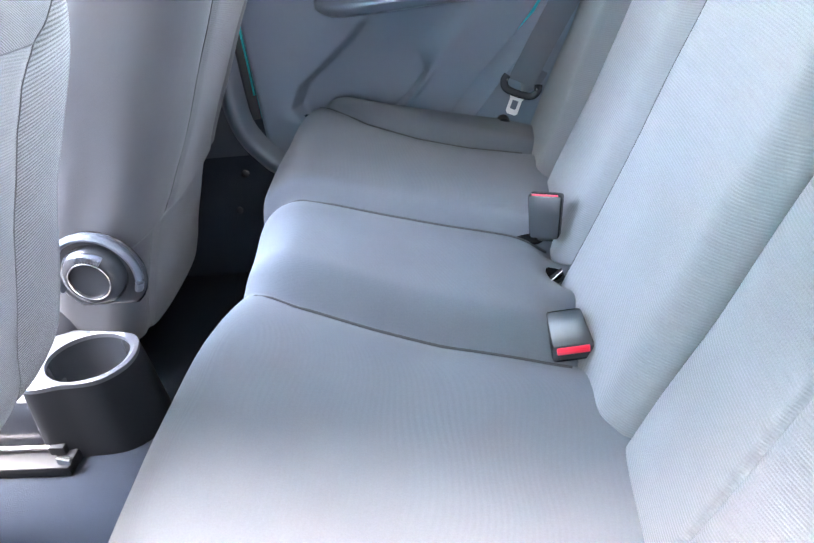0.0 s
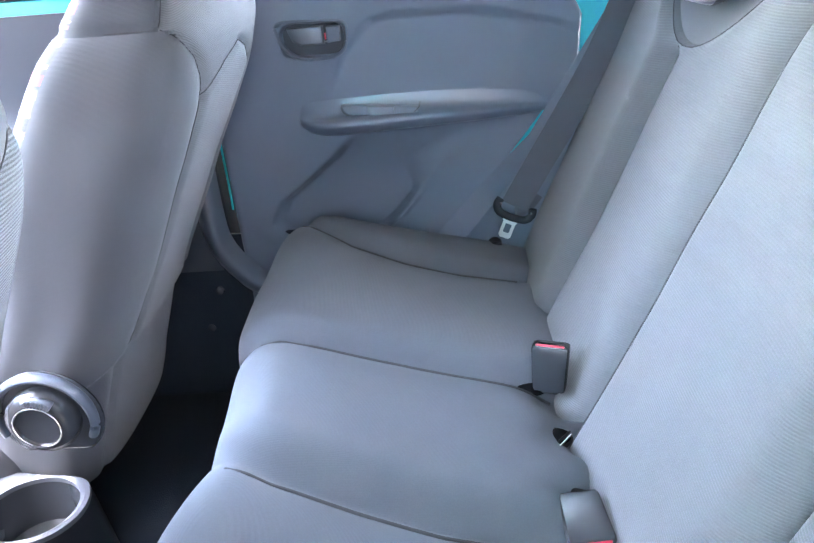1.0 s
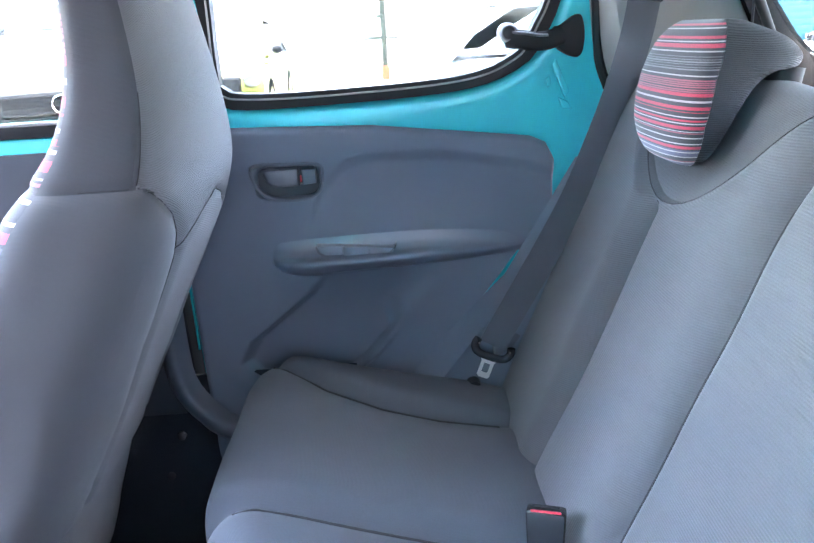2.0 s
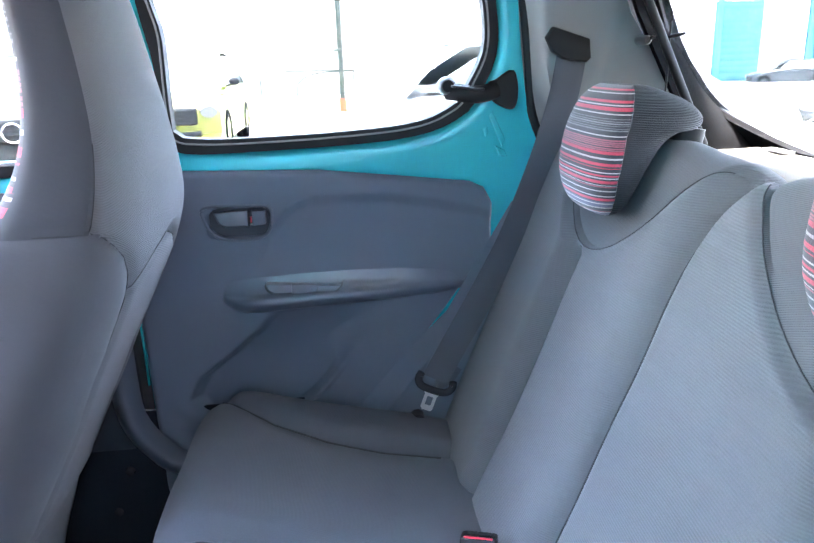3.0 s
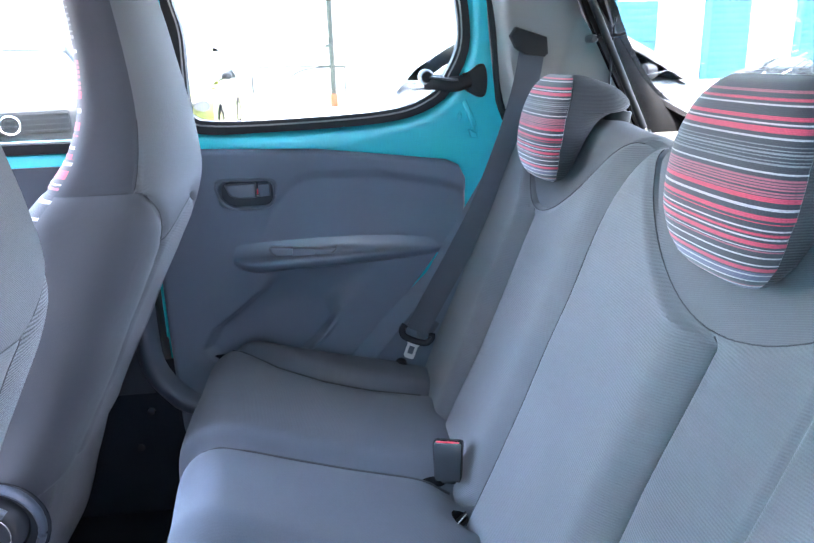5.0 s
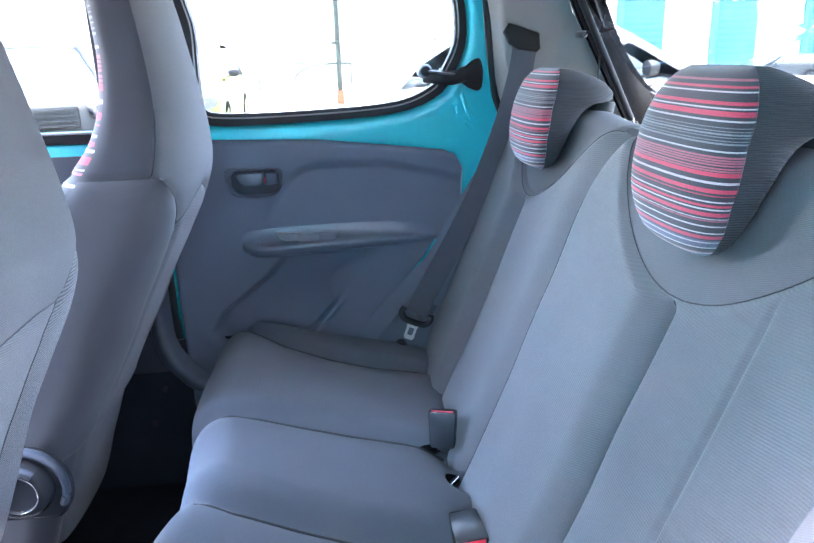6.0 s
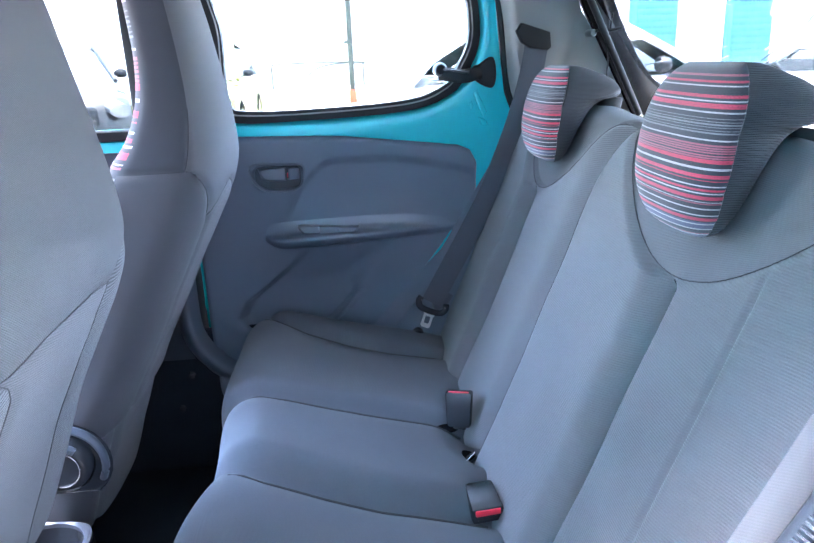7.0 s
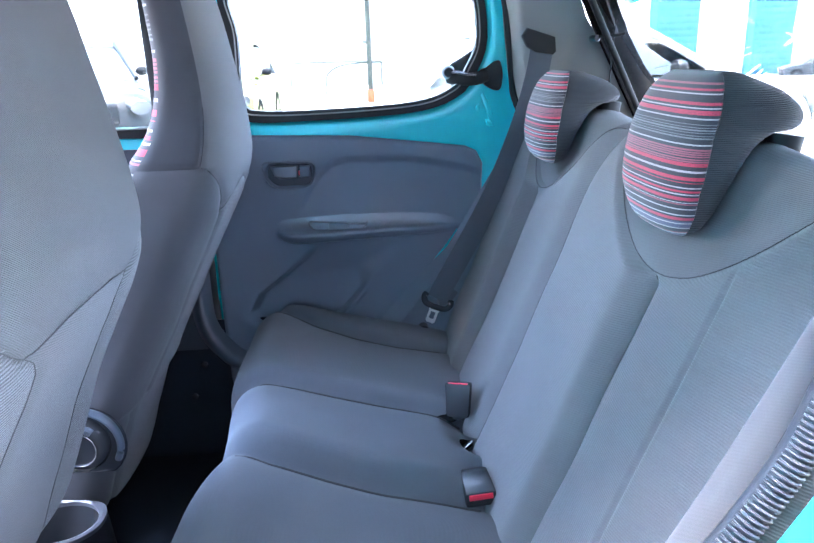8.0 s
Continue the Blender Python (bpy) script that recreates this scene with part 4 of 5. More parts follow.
def make_pillars():
    # lower pillar and sill trim beside the far front seat
    rows = []
    for u in np.linspace(0, 1, 30):
        path = spline([(-0.205, 1.10), (-0.210, 0.85), (-0.212, 0.70), (-0.205, 0.64), (-0.170, 0.585), (-0.12, 0.55), (0.05, 0.50)], 40)
        wide = spline([(-0.275, 1.10), (-0.280, 0.85), (-0.268, 0.70), (-0.255, 0.61), (-0.218, 0.548), (-0.16, 0.503), (0.05, 0.455)], 40)
        rows.append([(a[0] + (b[0] - a[0]) * u, 0.583 - 0.040 * math.sin(math.pi * (0.15 + 0.85 * u)) + 0.01 * u, a[1] + (b[1] - a[1]) * u) for a, b in zip(path, wide)])
    tagged(part("pillar_trim", curved_plate(rows), SATIN), "dark plastic trim on the centre pillar and sill", "pillar trim", kind="structure")
    rows = [[(x, y, z) for x in np.linspace(-1.1, 0.12, 20)] for y, z in ((0.590, 0.64), (0.588, 0.60), (0.578, 0.56), (0.560, 0.51), (0.545, 0.47), (0.54, 0.42), (0.545, 0.29))]
    tagged(part("sill_trim", curved_plate(rows), CARPET), "dark carpeted sill along the floor", "sill trim", kind="structure")
    for x, z in ((-0.240, 0.543), (-0.272, 0.460)):
        tagged(part("screw_cap", grid([[(x + r * math.cos(a), 0.541 - o, z + r * math.sin(a)) for a in np.arange(14) * math.pi / 7] for r, o in ((0.009, 0.0), (0.008, 0.004), (0.004, 0.006))]), PLASTIC_GLOSS), "small round plastic cap in the sill", "screw cap")
    # painted centre pillar between the far doors
    tagged(part("wall_pillar", box(-0.30, -0.212, 0.596, 0.66, 0.28, 1.46, 0.01), BLACK), "black centre pillar between the doors", "pillar", kind="structure")
    # body side under the doors and round the rear wheel
    tagged(part("wall_far", box(-1.2, 0.95, 0.66, 0.70, 0.20, 1.10, 0.01), PAINT), "turquoise outer side of the car", "body side", kind="structure")
    # lower quarter trim beside the bench
    rows = []
    for u in np.linspace(0, 1, 26):
        row = []
        for z in np.linspace(0.40, 1.00, 40):
            x0 = line_y([(0.40, 0.06), (0.50, 0.10), (0.60, 0.175), (0.70, 0.262), (0.76, 0.32), (0.80, 0.36), (0.90, 0.42), (1.0, 0.48)], z)
            x = x0 + (0.72 - x0) * u
            ridge = 0.012 * math.exp(-((x - x0 - 0.035) / 0.012) ** 2)
            row.append((x, 0.578 - 0.035 * smooth(0, 0.05, x - x0) - ridge, z))
        rows.append(row)
    tagged(part("quarter_trim", curved_plate(rows), CARD), "dark plastic lower quarter trim beside the bench", "side trim", kind="structure")
    tagged(part("trim_clip", grid([[(0.292 + r * math.cos(a), 0.522 - o, 0.614 + r * math.sin(a)) for a in np.arange(16) * math.pi / 8] for r, o in ((0.013, -0.01), (0.013, 0.012), (0.009, 0.016))]), BLACK), "round black plastic belt anchor cap", "anchor cap")
    # grey upper quarter trim behind the far door
    rows = []
    for u in np.linspace(0, 1, 30):
        row = []
        for z in np.linspace(1.00, 1.50, 30):
            x0 = line_y([(1.0, 0.56), (1.09, 0.548), (1.14, 0.520), (1.18, 0.508), (1.27, 0.498), (1.5, 0.47)], z)
            x1 = line_y([(1.0, 0.815), (1.09, 0.774), (1.28, 0.674), (1.5, 0.556)], z)
            x = x0 + (x1 - x0) * u
            fold = 0.012 * math.exp(-((x - 0.63 - 0.3 * (z - 1.22)) / 0.02) ** 2)
            row.append((x, 0.590 - 0.045 * smooth(0.0, 0.03, x - x0) - 0.05 * smooth(0.02, 0.30, x - x0) + fold - 0.06 * smooth(1.28, 1.5, z), z))
        rows.append(row)
    tagged(part("pillar_trim_rear", curved_plate(rows), TRIM), "pale grey plastic rear pillar trim", "pillar trim", kind="structure")
    rows = []
    for u in np.linspace(0, 1, 14):
        row = []
        for z in np.linspace(0.98, 1.50, 30):
            x0 = line_y([(1.0, 0.81), (1.09, 0.768), (1.28, 0.668), (1.5, 0.55)], z)
            x1 = 0.90 - 0.75 * (z - 1.09) + 0.045 - 0.045 * smooth(1.07, 1.18, z)
            row.append((x0 + (x1 - x0) * u, 0.486 - 0.06 * smooth(1.28, 1.5, z) + 0.095 * u - 0.01 * math.sin(math.pi * u), z))
        rows.append(row)
    tagged(part("trim_tailgate", curved_plate(rows), BLACKMATTE), "black surround of the tailgate opening", "surround", kind="structure")
    tagged(part("body_seal", tube([(0.535, 0.584, 1.10), (0.516, 0.580, 1.145), (0.511, 0.580, 1.18), (0.504, 0.578, 1.26), (0.488, 0.57, 1.36), (0.45, 0.55, 1.45)], 0.008, 60), BLACK), "black rubber door aperture seal", "door seal", kind="structure")
    tagged(part("trim_peg", grid([[(0.668 + r * math.cos(a), 0.490 - o, 1.264 + r * math.sin(a)) for a in np.arange(18) * math.pi / 9] for r, o in ((0.0075, -0.02), (0.0075, 0.010), (0.005, 0.013))]), SEALMAT), "small grey peg for the shelf cord", "peg")
    tagged(part("shelf_cord", tube([(0.705, 0.474, 1.30), (0.70, 0.470, 1.27), (0.69, 0.45, 1.20), (0.675, 0.42, 1.10)], 0.0018, 30, 6), BLACK), "thin black cord of the parcel shelf", "cord")
    tagged(part("cord_loop", tube([(0.67, 0.474, 1.266), (0.685, 0.47, 1.272), (0.70, 0.466, 1.268), (0.72, 0.46, 1.272)], 0.003, 20, 6), BLACK), "black loop of the shelf cord on its peg", "cord")


make_pillars()


# ---- front door on the far side ----
def make_front_door():
    ob = thing("front_door", (-0.7, 0.6, 0.4), "closed turquoise front door with a dark door card", "car door")
    rows = [[(x, 0.580 - 0.03 * math.exp(-((z - 0.82) / 0.05) ** 2), z) for z in np.linspace(0.50, 1.060, 60)] for x in np.linspace(-1.15, -0.235, 30)]
    part("door_card", curved_plate(rows), PLASTIC, ob)
    part("door_frame", box(-1.15, -0.225, 0.592, 0.64, 0.95, 1.083, 0.006), PAINT, ob, "glossy turquoise painted metal")
    part("window_sill", box(-1.15, -0.225, 0.584, 0.635, 1.0835, 1.104, 0.004), BLACK, ob)
    part("seal_lip", tube([(-1.15, 0.583, 1.107), (-0.7, 0.583, 1.106), (-0.24, 0.583, 1.106)], 0.003, 20, 6), TRIM, ob)
    part("window_post", box(-0.262, -0.225, 0.584, 0.635, 1.104, 1.46, 0.004), BLACK, ob)
    p = part("window_pane", slab([(-1.15, 1.104), (-0.262, 1.104), (-0.262, 1.42), (-0.66, 1.42)], 0.610, 0.614), GLASS, ob, smooth=False)
    p.visible_shadow = False
    part("window_header", box(-0.66, -0.225, 0.585, 0.635, 1.42, 1.47, 0.006), BLACK, ob)


make_front_door()


# ---- tailgate and parcel shelf ----
def gate_x(z):
    return 0.90 - 0.75 * (z - 1.09)


def wrap(y, z):
    """How far the rear window bends forward towards its sides."""
    return 0.065 * min(1.3, abs(y) / 0.57) ** 4 * smooth(1.07, 1.18, z)


def make_tailgate():
    ob = thing("tailgate", (0.9, 0, 1.05), "tailgate with a black-edged rear window", "tailgate")
    n = 72
    edge = [(0.40, 1.080), (0.466, 1.088), (0.515, 1.104), (0.55, 1.134), (0.572, 1.176), (0.565, 1.214), (0.555, 1.265), (0.50, 1.38), (0.45, 1.42)]
    inner = spline(edge + [(0.0, 1.44)] + [(-y, z) for y, z in edge[::-1]] + [(0.0, 1.076)], n, True)
    rings = []
    for k, (grow, back) in enumerate(((0.0, 0.0), (0.0, 0.02), (0.09, 0.030), (0.17, 0.015), (0.20, -0.05), (0.10, -0.05), (0.0, 0.0))):
        rings.append([(gate_x(1.25 + (z - 1.25) * (1 + grow * 1.6)) - back + 0.03 - wrap(y, z), y * (1 + grow), 1.25 + (z - 1.25) * (1 + grow * 1.6)) for y, z in inner])
    part("window_frame", grid(rings, caps=False), BLACKMATTE, ob, "black frame of the rear window")
    p = part("window_pane", grid([[(gate_x(z) + 0.035 + o - wrap(y, z), y, z) for y, z in inner] for o in (0, 0.004)]), GLASS, ob, smooth=False)
    p.visible_shadow = False
    part("lower_panel", box(0.905, 0.99, -0.62, 0.62, 0.3, 1.078, 0.012), PLASTIC, ob)
    part("sticker", box(0.862, 0.880, 0.395, 0.452, 1.088, 1.091), WHITEPAINT, ob, "small white clip")


make_tailgate()

shelf_rows = [[(x, y, 1.079 + 0.006 * math.sin(x * 9) + 0.001 * noise.noise((x * 30, y * 30, 0))) for x in np.linspace(0.60, 0.885, 30)] for y in np.linspace(-0.5, 0.5, 60)]
tagged(part("parcel_shelf", curved_plate(shelf_rows, 0.012), SHELF), "pale grey carpeted parcel shelf behind the rear seats", "parcel shelf")


def make_strut(side):
    ob = thing("gas_strut", (0.775, 0.468 * side, 1.08), "black gas strut holding the tailgate", "gas strut")
    a, b, c = (Vector((x, y * side, z)) for x, y, z in ((0.777, 0.470, 1.082), (0.770, 0.468, 1.098), (0.64, 0.443, 1.34)))
    part("sleeve", tube([b, c], 0.0068, 6, 14), BLACK, ob)
    part("rod", tube([a, b], 0.006, 6, 12), STEEL, ob)
    part("end_cap", tube([a + Vector((0.004, 0, -0.004)), a + (b - a) * 0.4], 0.011, 6, 12), BLACK, ob)


make_strut(1)
make_strut(-1)


# ---- seat belts ----
def ribbon(center, width, thick=0.0012, twist=None):
    """Webbing: a flat band along a curve that faces across the car, with rounded rims."""
    p = spline(center, 70)
    rings = []
    for i in range(len(p)):
        d = Vector(p[min(i + 1, len(p) - 1)] - p[max(i - 1, 0)]).normalized()
        s = d.cross(Vector((0, 1, 0))).normalized()
        if twist:
            s = (Matrix.Rotation(twist(i / (len(p) - 1)), 3, d) @ s)
        n = s.cross(d)
        c = Vector(p[i])
        w, t = width / 2, thick / 2
        rings.append([c + s * a * w + n * b * t for a, b in ((-1, -0.4), (-0.96, -1), (-0.5, -1), (0.0, -1), (0.5, -1), (0.96, -1), (1, -0.4), (1, 0.4), (0.96, 1), (0.5, 1), (0, 1), (-0.5, 1), (-0.96, 1), (-1, 0.4))])
    return grid(rings)


def make_belt(side):
    ob = thing("seat_belt", (0.33, 0.52 * side, 0.62), "black rear seat belt hanging from the pillar with a steel tongue", "seat belt", group="rear seat belts")
    y = 0.522 if side > 0 else -0.578
    web = part("webbing", ribbon([(0.326, y, 0.690), (0.369, y - 0.004 * side, 0.77), (0.420, y - 0.006 * side, 0.862), (0.468, y - 0.006 * side, 0.955), (0.520, y, 1.080), (0.552, y + 0.003 * side, 1.185), (0.566, y + 0.006 * side, 1.262)], 0.050), WEB, ob)
    part("webbing_return", ribbon([(0.326, y, 0.690), (0.352, y + 0.014 * side, 0.70), (0.40, y + 0.02 * side, 0.78), (0.43, y + 0.022 * side, 0.85)], 0.046), WEB, ob)
    part("button", grid([[(0.398 + r * math.cos(a), y - side * o, 0.782 + r * math.sin(a)) for a in np.arange(12) * math.pi / 6] for r, o in ((0.006, -0.002), (0.006, 0.004), (0.003, 0.006))]), TRIM, web) if side < 0 else None
    # slot in the pillar trim
    part("guide", slab([(0.519, 1.274), (0.530, 1.252), (0.548, 1.240), (0.586, 1.234), (0.593, 1.240), (0.590, 1.270), (0.53, 1.290)], y - 0.007 * side, y + 0.014 * side, 0.004), BLACK, ob, "black plastic belt guide")
    # tongue: moulded bow, steel tab
    d = Vector((0.055, 0, -0.024)).normalized()
    n = Vector((-0.35, 0, -0.94)).normalized()
    c = Vector((0.326, y - 0.004 * side, 0.684))
    bow = [c - d * 0.031 - n * 0.012, c - d * 0.033 + n * 0.0, c - d * 0.024 + n * 0.012, c + n * 0.015, c + d * 0.024 + n * 0.012, c + d * 0.033 + n * 0.0, c + d * 0.031 - n * 0.012]
    grip = part("tongue_grip", tube(bow, 0.0072, 50, 10, 0.8, (0, 1, 0)), PLASTIC_GLOSS, ob, "dark plastic tongue grip")
    bm = bmesh.new()
    tab = [(-0.016, 0.0), (-0.0115, 0.008), (-0.0115, 0.034), (-0.008, 0.038), (0.008, 0.038), (0.0115, 0.034), (0.0115, 0.008), (0.016, 0.0)]
    hole = [(-0.006, 0.010), (-0.006, 0.012), (-0.006, 0.026), (-0.005, 0.028), (0.005, 0.028), (0.006, 0.026), (0.006, 0.012), (0.006, 0.010)]
    f0 = c + n * 0.018
    put = lambda q, o: tuple(f0 + d * q[0] + n * q[1] + Vector((0, o * side, 0)))
    rings = [[put(q, o) for q in shape] for shape, o in ((tab, -0.0012), (hole, -0.0012), (hole, 0.0012), (tab, 0.0012), (tab, -0.0012))]
    part("tongue", grid(rings, caps=False), TONGUE, ob, "bright steel tongue with a slot")
    for k in (-1, 1):
        e = c + d * 0.029 * k - n * 0.006 - Vector((0, 0.007 * side, 0))
        part("rivet", grid([[e + Vector((0.0022 * math.cos(a) * r, -0.002 * side * o, 0.0022 * math.sin(a) * r)) for a in np.arange(10) * math.pi / 5] for r, o in ((1, -1), (1, 0.6), (0.4, 1))]), STEEL, grip)
    return ob


make_belt(1)
make_belt(-1)


def make_buckle(m, label, size, red):
    """A buckle head: x across, y along to its mouth, z out of its face."""
    ob = new("belt_buckle")
    ob.matrix_basis = m
    tagged(ob, label, "belt buckle", "belt buckles")

    def p(name, bm, material, parent, lab=""):
        bmesh.ops.scale(bm, vec=(size, size, size), verts=bm.verts)
        o = part(name, bm, material, None, lab)
        o.parent = parent
        return o
    rings = []
    for y, w, h in ((-0.056, 0.0175, 0.008), (-0.052, 0.0190, 0.0100), (-0.02, 0.0205, 0.0115), (-0.005, 0.0212, 0.0122), (-0.001, 0.0206, 0.0116), (0.0, 0.0190, 0.0100)):
        ring = []
        for a in np.arange(32) * 2 * math.pi / 32:
            c, s = math.cos(a), math.sin(a)
            r = (abs(c) ** 9 + abs(s) ** 9) ** (-1 / 9)
            ring.append((w * c * r, y, h * s * r))
        rings.append(ring)
    p("body", grid(rings), PLASTIC_GLOSS, ob)
    p("button", box(-0.0165, 0.0165, -0.006, 0.0016, red, 0.0098, 0.0012, 2), RED, ob, "red release button")
    p("slot", box(-0.0135, 0.0135, -0.002, 0.0006, -0.007, -0.002), BLACK, ob)
    p("stalk", box(-0.010, 0.010, -0.064, -0.050, -0.008, -0.003, 0.002), BLACK, ob)
    return ob


def frame_of(origin, up, face):
    up, face = Vector(up).normalized(), Vector(face)
    face = (face - up * face.dot(up)).normalized()
    x = up.cross(face)
    m = Matrix((x, up, face)).transposed().to_4x4()
    m.translation = origin
    return m


make_buckle(frame_of((0.3205, 0.096, 0.682), (0.05, 0.22, 0.95), (-0.30, -0.90, 0.2)), "black buckle with a red button standing behind the cushion", 1.08, 0.0062)
make_buckle(frame_of((0.3185, -0.164, 0.624), (0.05, -0.98, -0.10), (-0.06, -0.10, 0.98)), "black buckle with a red button lying on the bench", 1.08, 0.0005)

# flattened black spheres stand in for the shade inside the belt slots
for sx, sy in ((0.288, 0.108), (0.300, 0.010), (0.302, -0.098)):
    slot = bmesh.new()
    bmesh.ops.create_uvsphere(slot, u_segments=18, v_segments=10, radius=1.0, matrix=Matrix.Translation((sx + 0.008, sy, bench_top(sx, sy) - 0.001)) @ Matrix.Diagonal((0.024, 0.015, 0.006, 1)))
    part("belt_slot", slot, BLACKMATTE, bench, "belt slot in the cushion, its shade a black ellipsoid")

# pull loop of the folding backrest
loop = thing("release_strap", (0.34, 0.0, 0.59), "black strap with a pale edge in the bench gap", "strap")
part("band", ribbon([(0.298, -0.016, 0.600), (0.310, -0.008, 0.604), (0.322, 0.001, 0.608), (0.332, 0.008, 0.611)], 0.018), BLACK, loop)
part("edge", tube([(0.298, -0.022, 0.608), (0.312, -0.012, 0.612), (0.330, 0.002, 0.619)], 0.0010, 20, 6), STEEL, loop)


# ---- centre console and seat rail ----
con = thing("center_console", (-0.45, 0.06, 0.30), "dark plastic centre console with a cup holder", "console")
n = 48
ringo = spline([(-0.500, 0.022), (-0.43, 0.020), (-0.375, 0.028), (-0.342, 0.062), (-0.338, 0.105), (-0.360, 0.140), (-0.42, 0.150), (-0.50, 0.150)], n, True)
hole = np.array([(-0.417 + 0.069 * math.cos(a), 0.086 + 0.0595 * math.sin(a)) for a in np.linspace(-2.6, -2.6 + 2 * math.pi, n, endpoint=False)])
rot = min(range(n), key=lambda k: sum(np.linalg.norm(np.roll(hole, -k, 0) - ringo, axis=1)))
hole = np.roll(hole, -rot, 0)
rings = []
for pts, z in ((ringo, 0.444), (ringo, 0.452), (0.55 * ringo + 0.45 * hole, 0.4545), (hole, 0.452), (hole, 0.444)):
    rings.append([(x, y, z) for x, y in pts])
part("cup_ring", grid(rings, caps=False), RINGMAT, con, "satin grey rim of the cup holder")
rings = [[(x, y, z) for x, y in pts] for pts, z in ((hole, 0.444), ((hole - hole.mean(0)) * 0.92 + hole.mean(0), 0.39), ((hole - hole.mean(0)) * 0.86 + hole.mean(0), 0.375))]
bm = grid(rings, caps=False)
bm.faces.new([v for v in list(bm.verts)[-n:]])
part("cup_well", bm, PLASTIC_GLOSS, con)
rings = []
for k, z in ((1.0, 0.444), (1.02, 0.43), (1.06, 0.38), (1.12, 0.30)):
    rings.append([(-0.43 + (x + 0.43) * k, 0.085 + (y - 0.085) * k, z) for x, y in ringo])
part("base", grid(rings, caps=False), BLACK, con)
part("spine", box(-1.15, -0.48, 0.02, 0.15, 0.30, 0.42, 0.02), PLASTIC, con)

rail = thing("seat_rail", (-0.52, 0.0, 0.30), "bright steel seat rail on the carpet", "seat rail")
part("runner", box(-0.95, -0.448, -0.030, 0.052, 0.30, 0.322, 0.004), BLACK, rail)
part("rod", tube([(-0.80, 0.048, 0.330), (-0.466, 0.042, 0.330)], 0.0045, 6), STEEL, rail)
part("rod", tube([(-0.80, 0.012, 0.330), (-0.467, 0.006, 0.330)], 0.0045, 6), STEEL, rail)
part("end_cap", box(-0.490, -0.463, -0.003, 0.013, 0.320, 0.338, 0.002), BLACK, rail)
part("bracket", slab([(-0.465, 0.338), (-0.445, 0.33), (-0.453, 0.303), (-0.466, 0.303)], -0.026, -0.016, 0.001), STEEL, rail)


# ---- near side of the body: open door aperture ----
def make_near_side():
    rows = []
    for u in np.linspace(0, 1, 16):
        rows.append([(line_y([(0.40, 0.12), (0.6, 0.20), (0.9, 0.435), (1.0, 0.478), (1.12, 0.515), (1.3, 0.51), (1.5, 0.46)], z) + u * 0.32, -0.600 + 0.05 * smooth(0, 0.2, u) + 0.03 * smooth(1.2, 1.5, z), z) for z in np.linspace(0.40, 1.50, 50)])
    tagged(part("quarter_trim_near", curved_plate(rows), PLASTIC), "dark plastic quarter trim beside the open doorway", "side trim", kind="structure")
    seal = [(0.06, 0.30), (0.12, 0.42), (0.20, 0.58), (0.31, 0.74), (0.412, 0.87), (0.458, 0.942), (0.483, 1.00), (0.508, 1.10), (0.51, 1.25), (0.48, 1.40), (0.42, 1.46), (-0.25, 1.49)]
    pts = spline([(x, -0.602, z) for x, z in seal], 90)
    seal_ob = thing("door_seal", (0.3, -0.60, 0.3), "grey ribbed rubber seal round the open doorway", "door seal", kind="structure")
    part("bulb", tube(pts, 0.012, 90, 10), PLASTIC, seal_ob)
    rib = spline([(x, -0.602, z) for x, z in seal[4:9]], 84)
    for i in range(len(rib)):
        d = Vector(rib[min(i + 1, len(rib) - 1)] - rib[max(i - 1, 0)]).normalized()
        c = Vector(rib[i])
        s = d.cross(Vector((0, 1, 0))).normalized()
        part("rib", tube([c + Vector((0, -0.004, 0)) + s * 0.012, c + Vector((0, -0.013, 0)) + s * 0.006, c + Vector((0, -0.013, 0)) - s * 0.006, c + Vector((0, -0.004, 0)) - s * 0.012], 0.0015, 8, 5), PLASTIC, seal_ob)
    rows = [[(x + 0.02 + o, -0.622 - 0.05 * k, z) for x, z in spline(seal, 60)] for k, o in ((0, 0.0), (0.3, 0.01), (0.8, 0.035), (1.2, 0.10))]
    tagged(part("wall_near", curved_plate(rows, 0.01), PAINT), "turquoise painted edge of the open doorway", "body side", kind="structure")
    tagged(part("wall_near_outer", box(0.66, 0.95, -0.70, -0.66, 0.2, 1.1, 0.01), PAINT), "turquoise outer side behind the doorway", "body side", kind="structure")
    tagged(part("wall_near_pillar", box(-0.36, -0.25, -0.66, -0.60, 0.28, 1.47, 0.02), BLACK), "black centre pillar beside the open doorway", "pillar", kind="structure")
    tagged(part("wall_near_front", box(-1.2, -0.36, -0.66, -0.60, 0.28, 1.10, 0.02), PLASTIC), "dark front door card on the near side", "body side", kind="structure")
    tagged(part("wall_front", box(-1.25, -1.2, -0.7, 0.7, 0.2, 1.0, 0.01), PLASTIC), "dark plain bulkhead in front of the cabin", "bulkhead", kind="structure")


make_near_side()


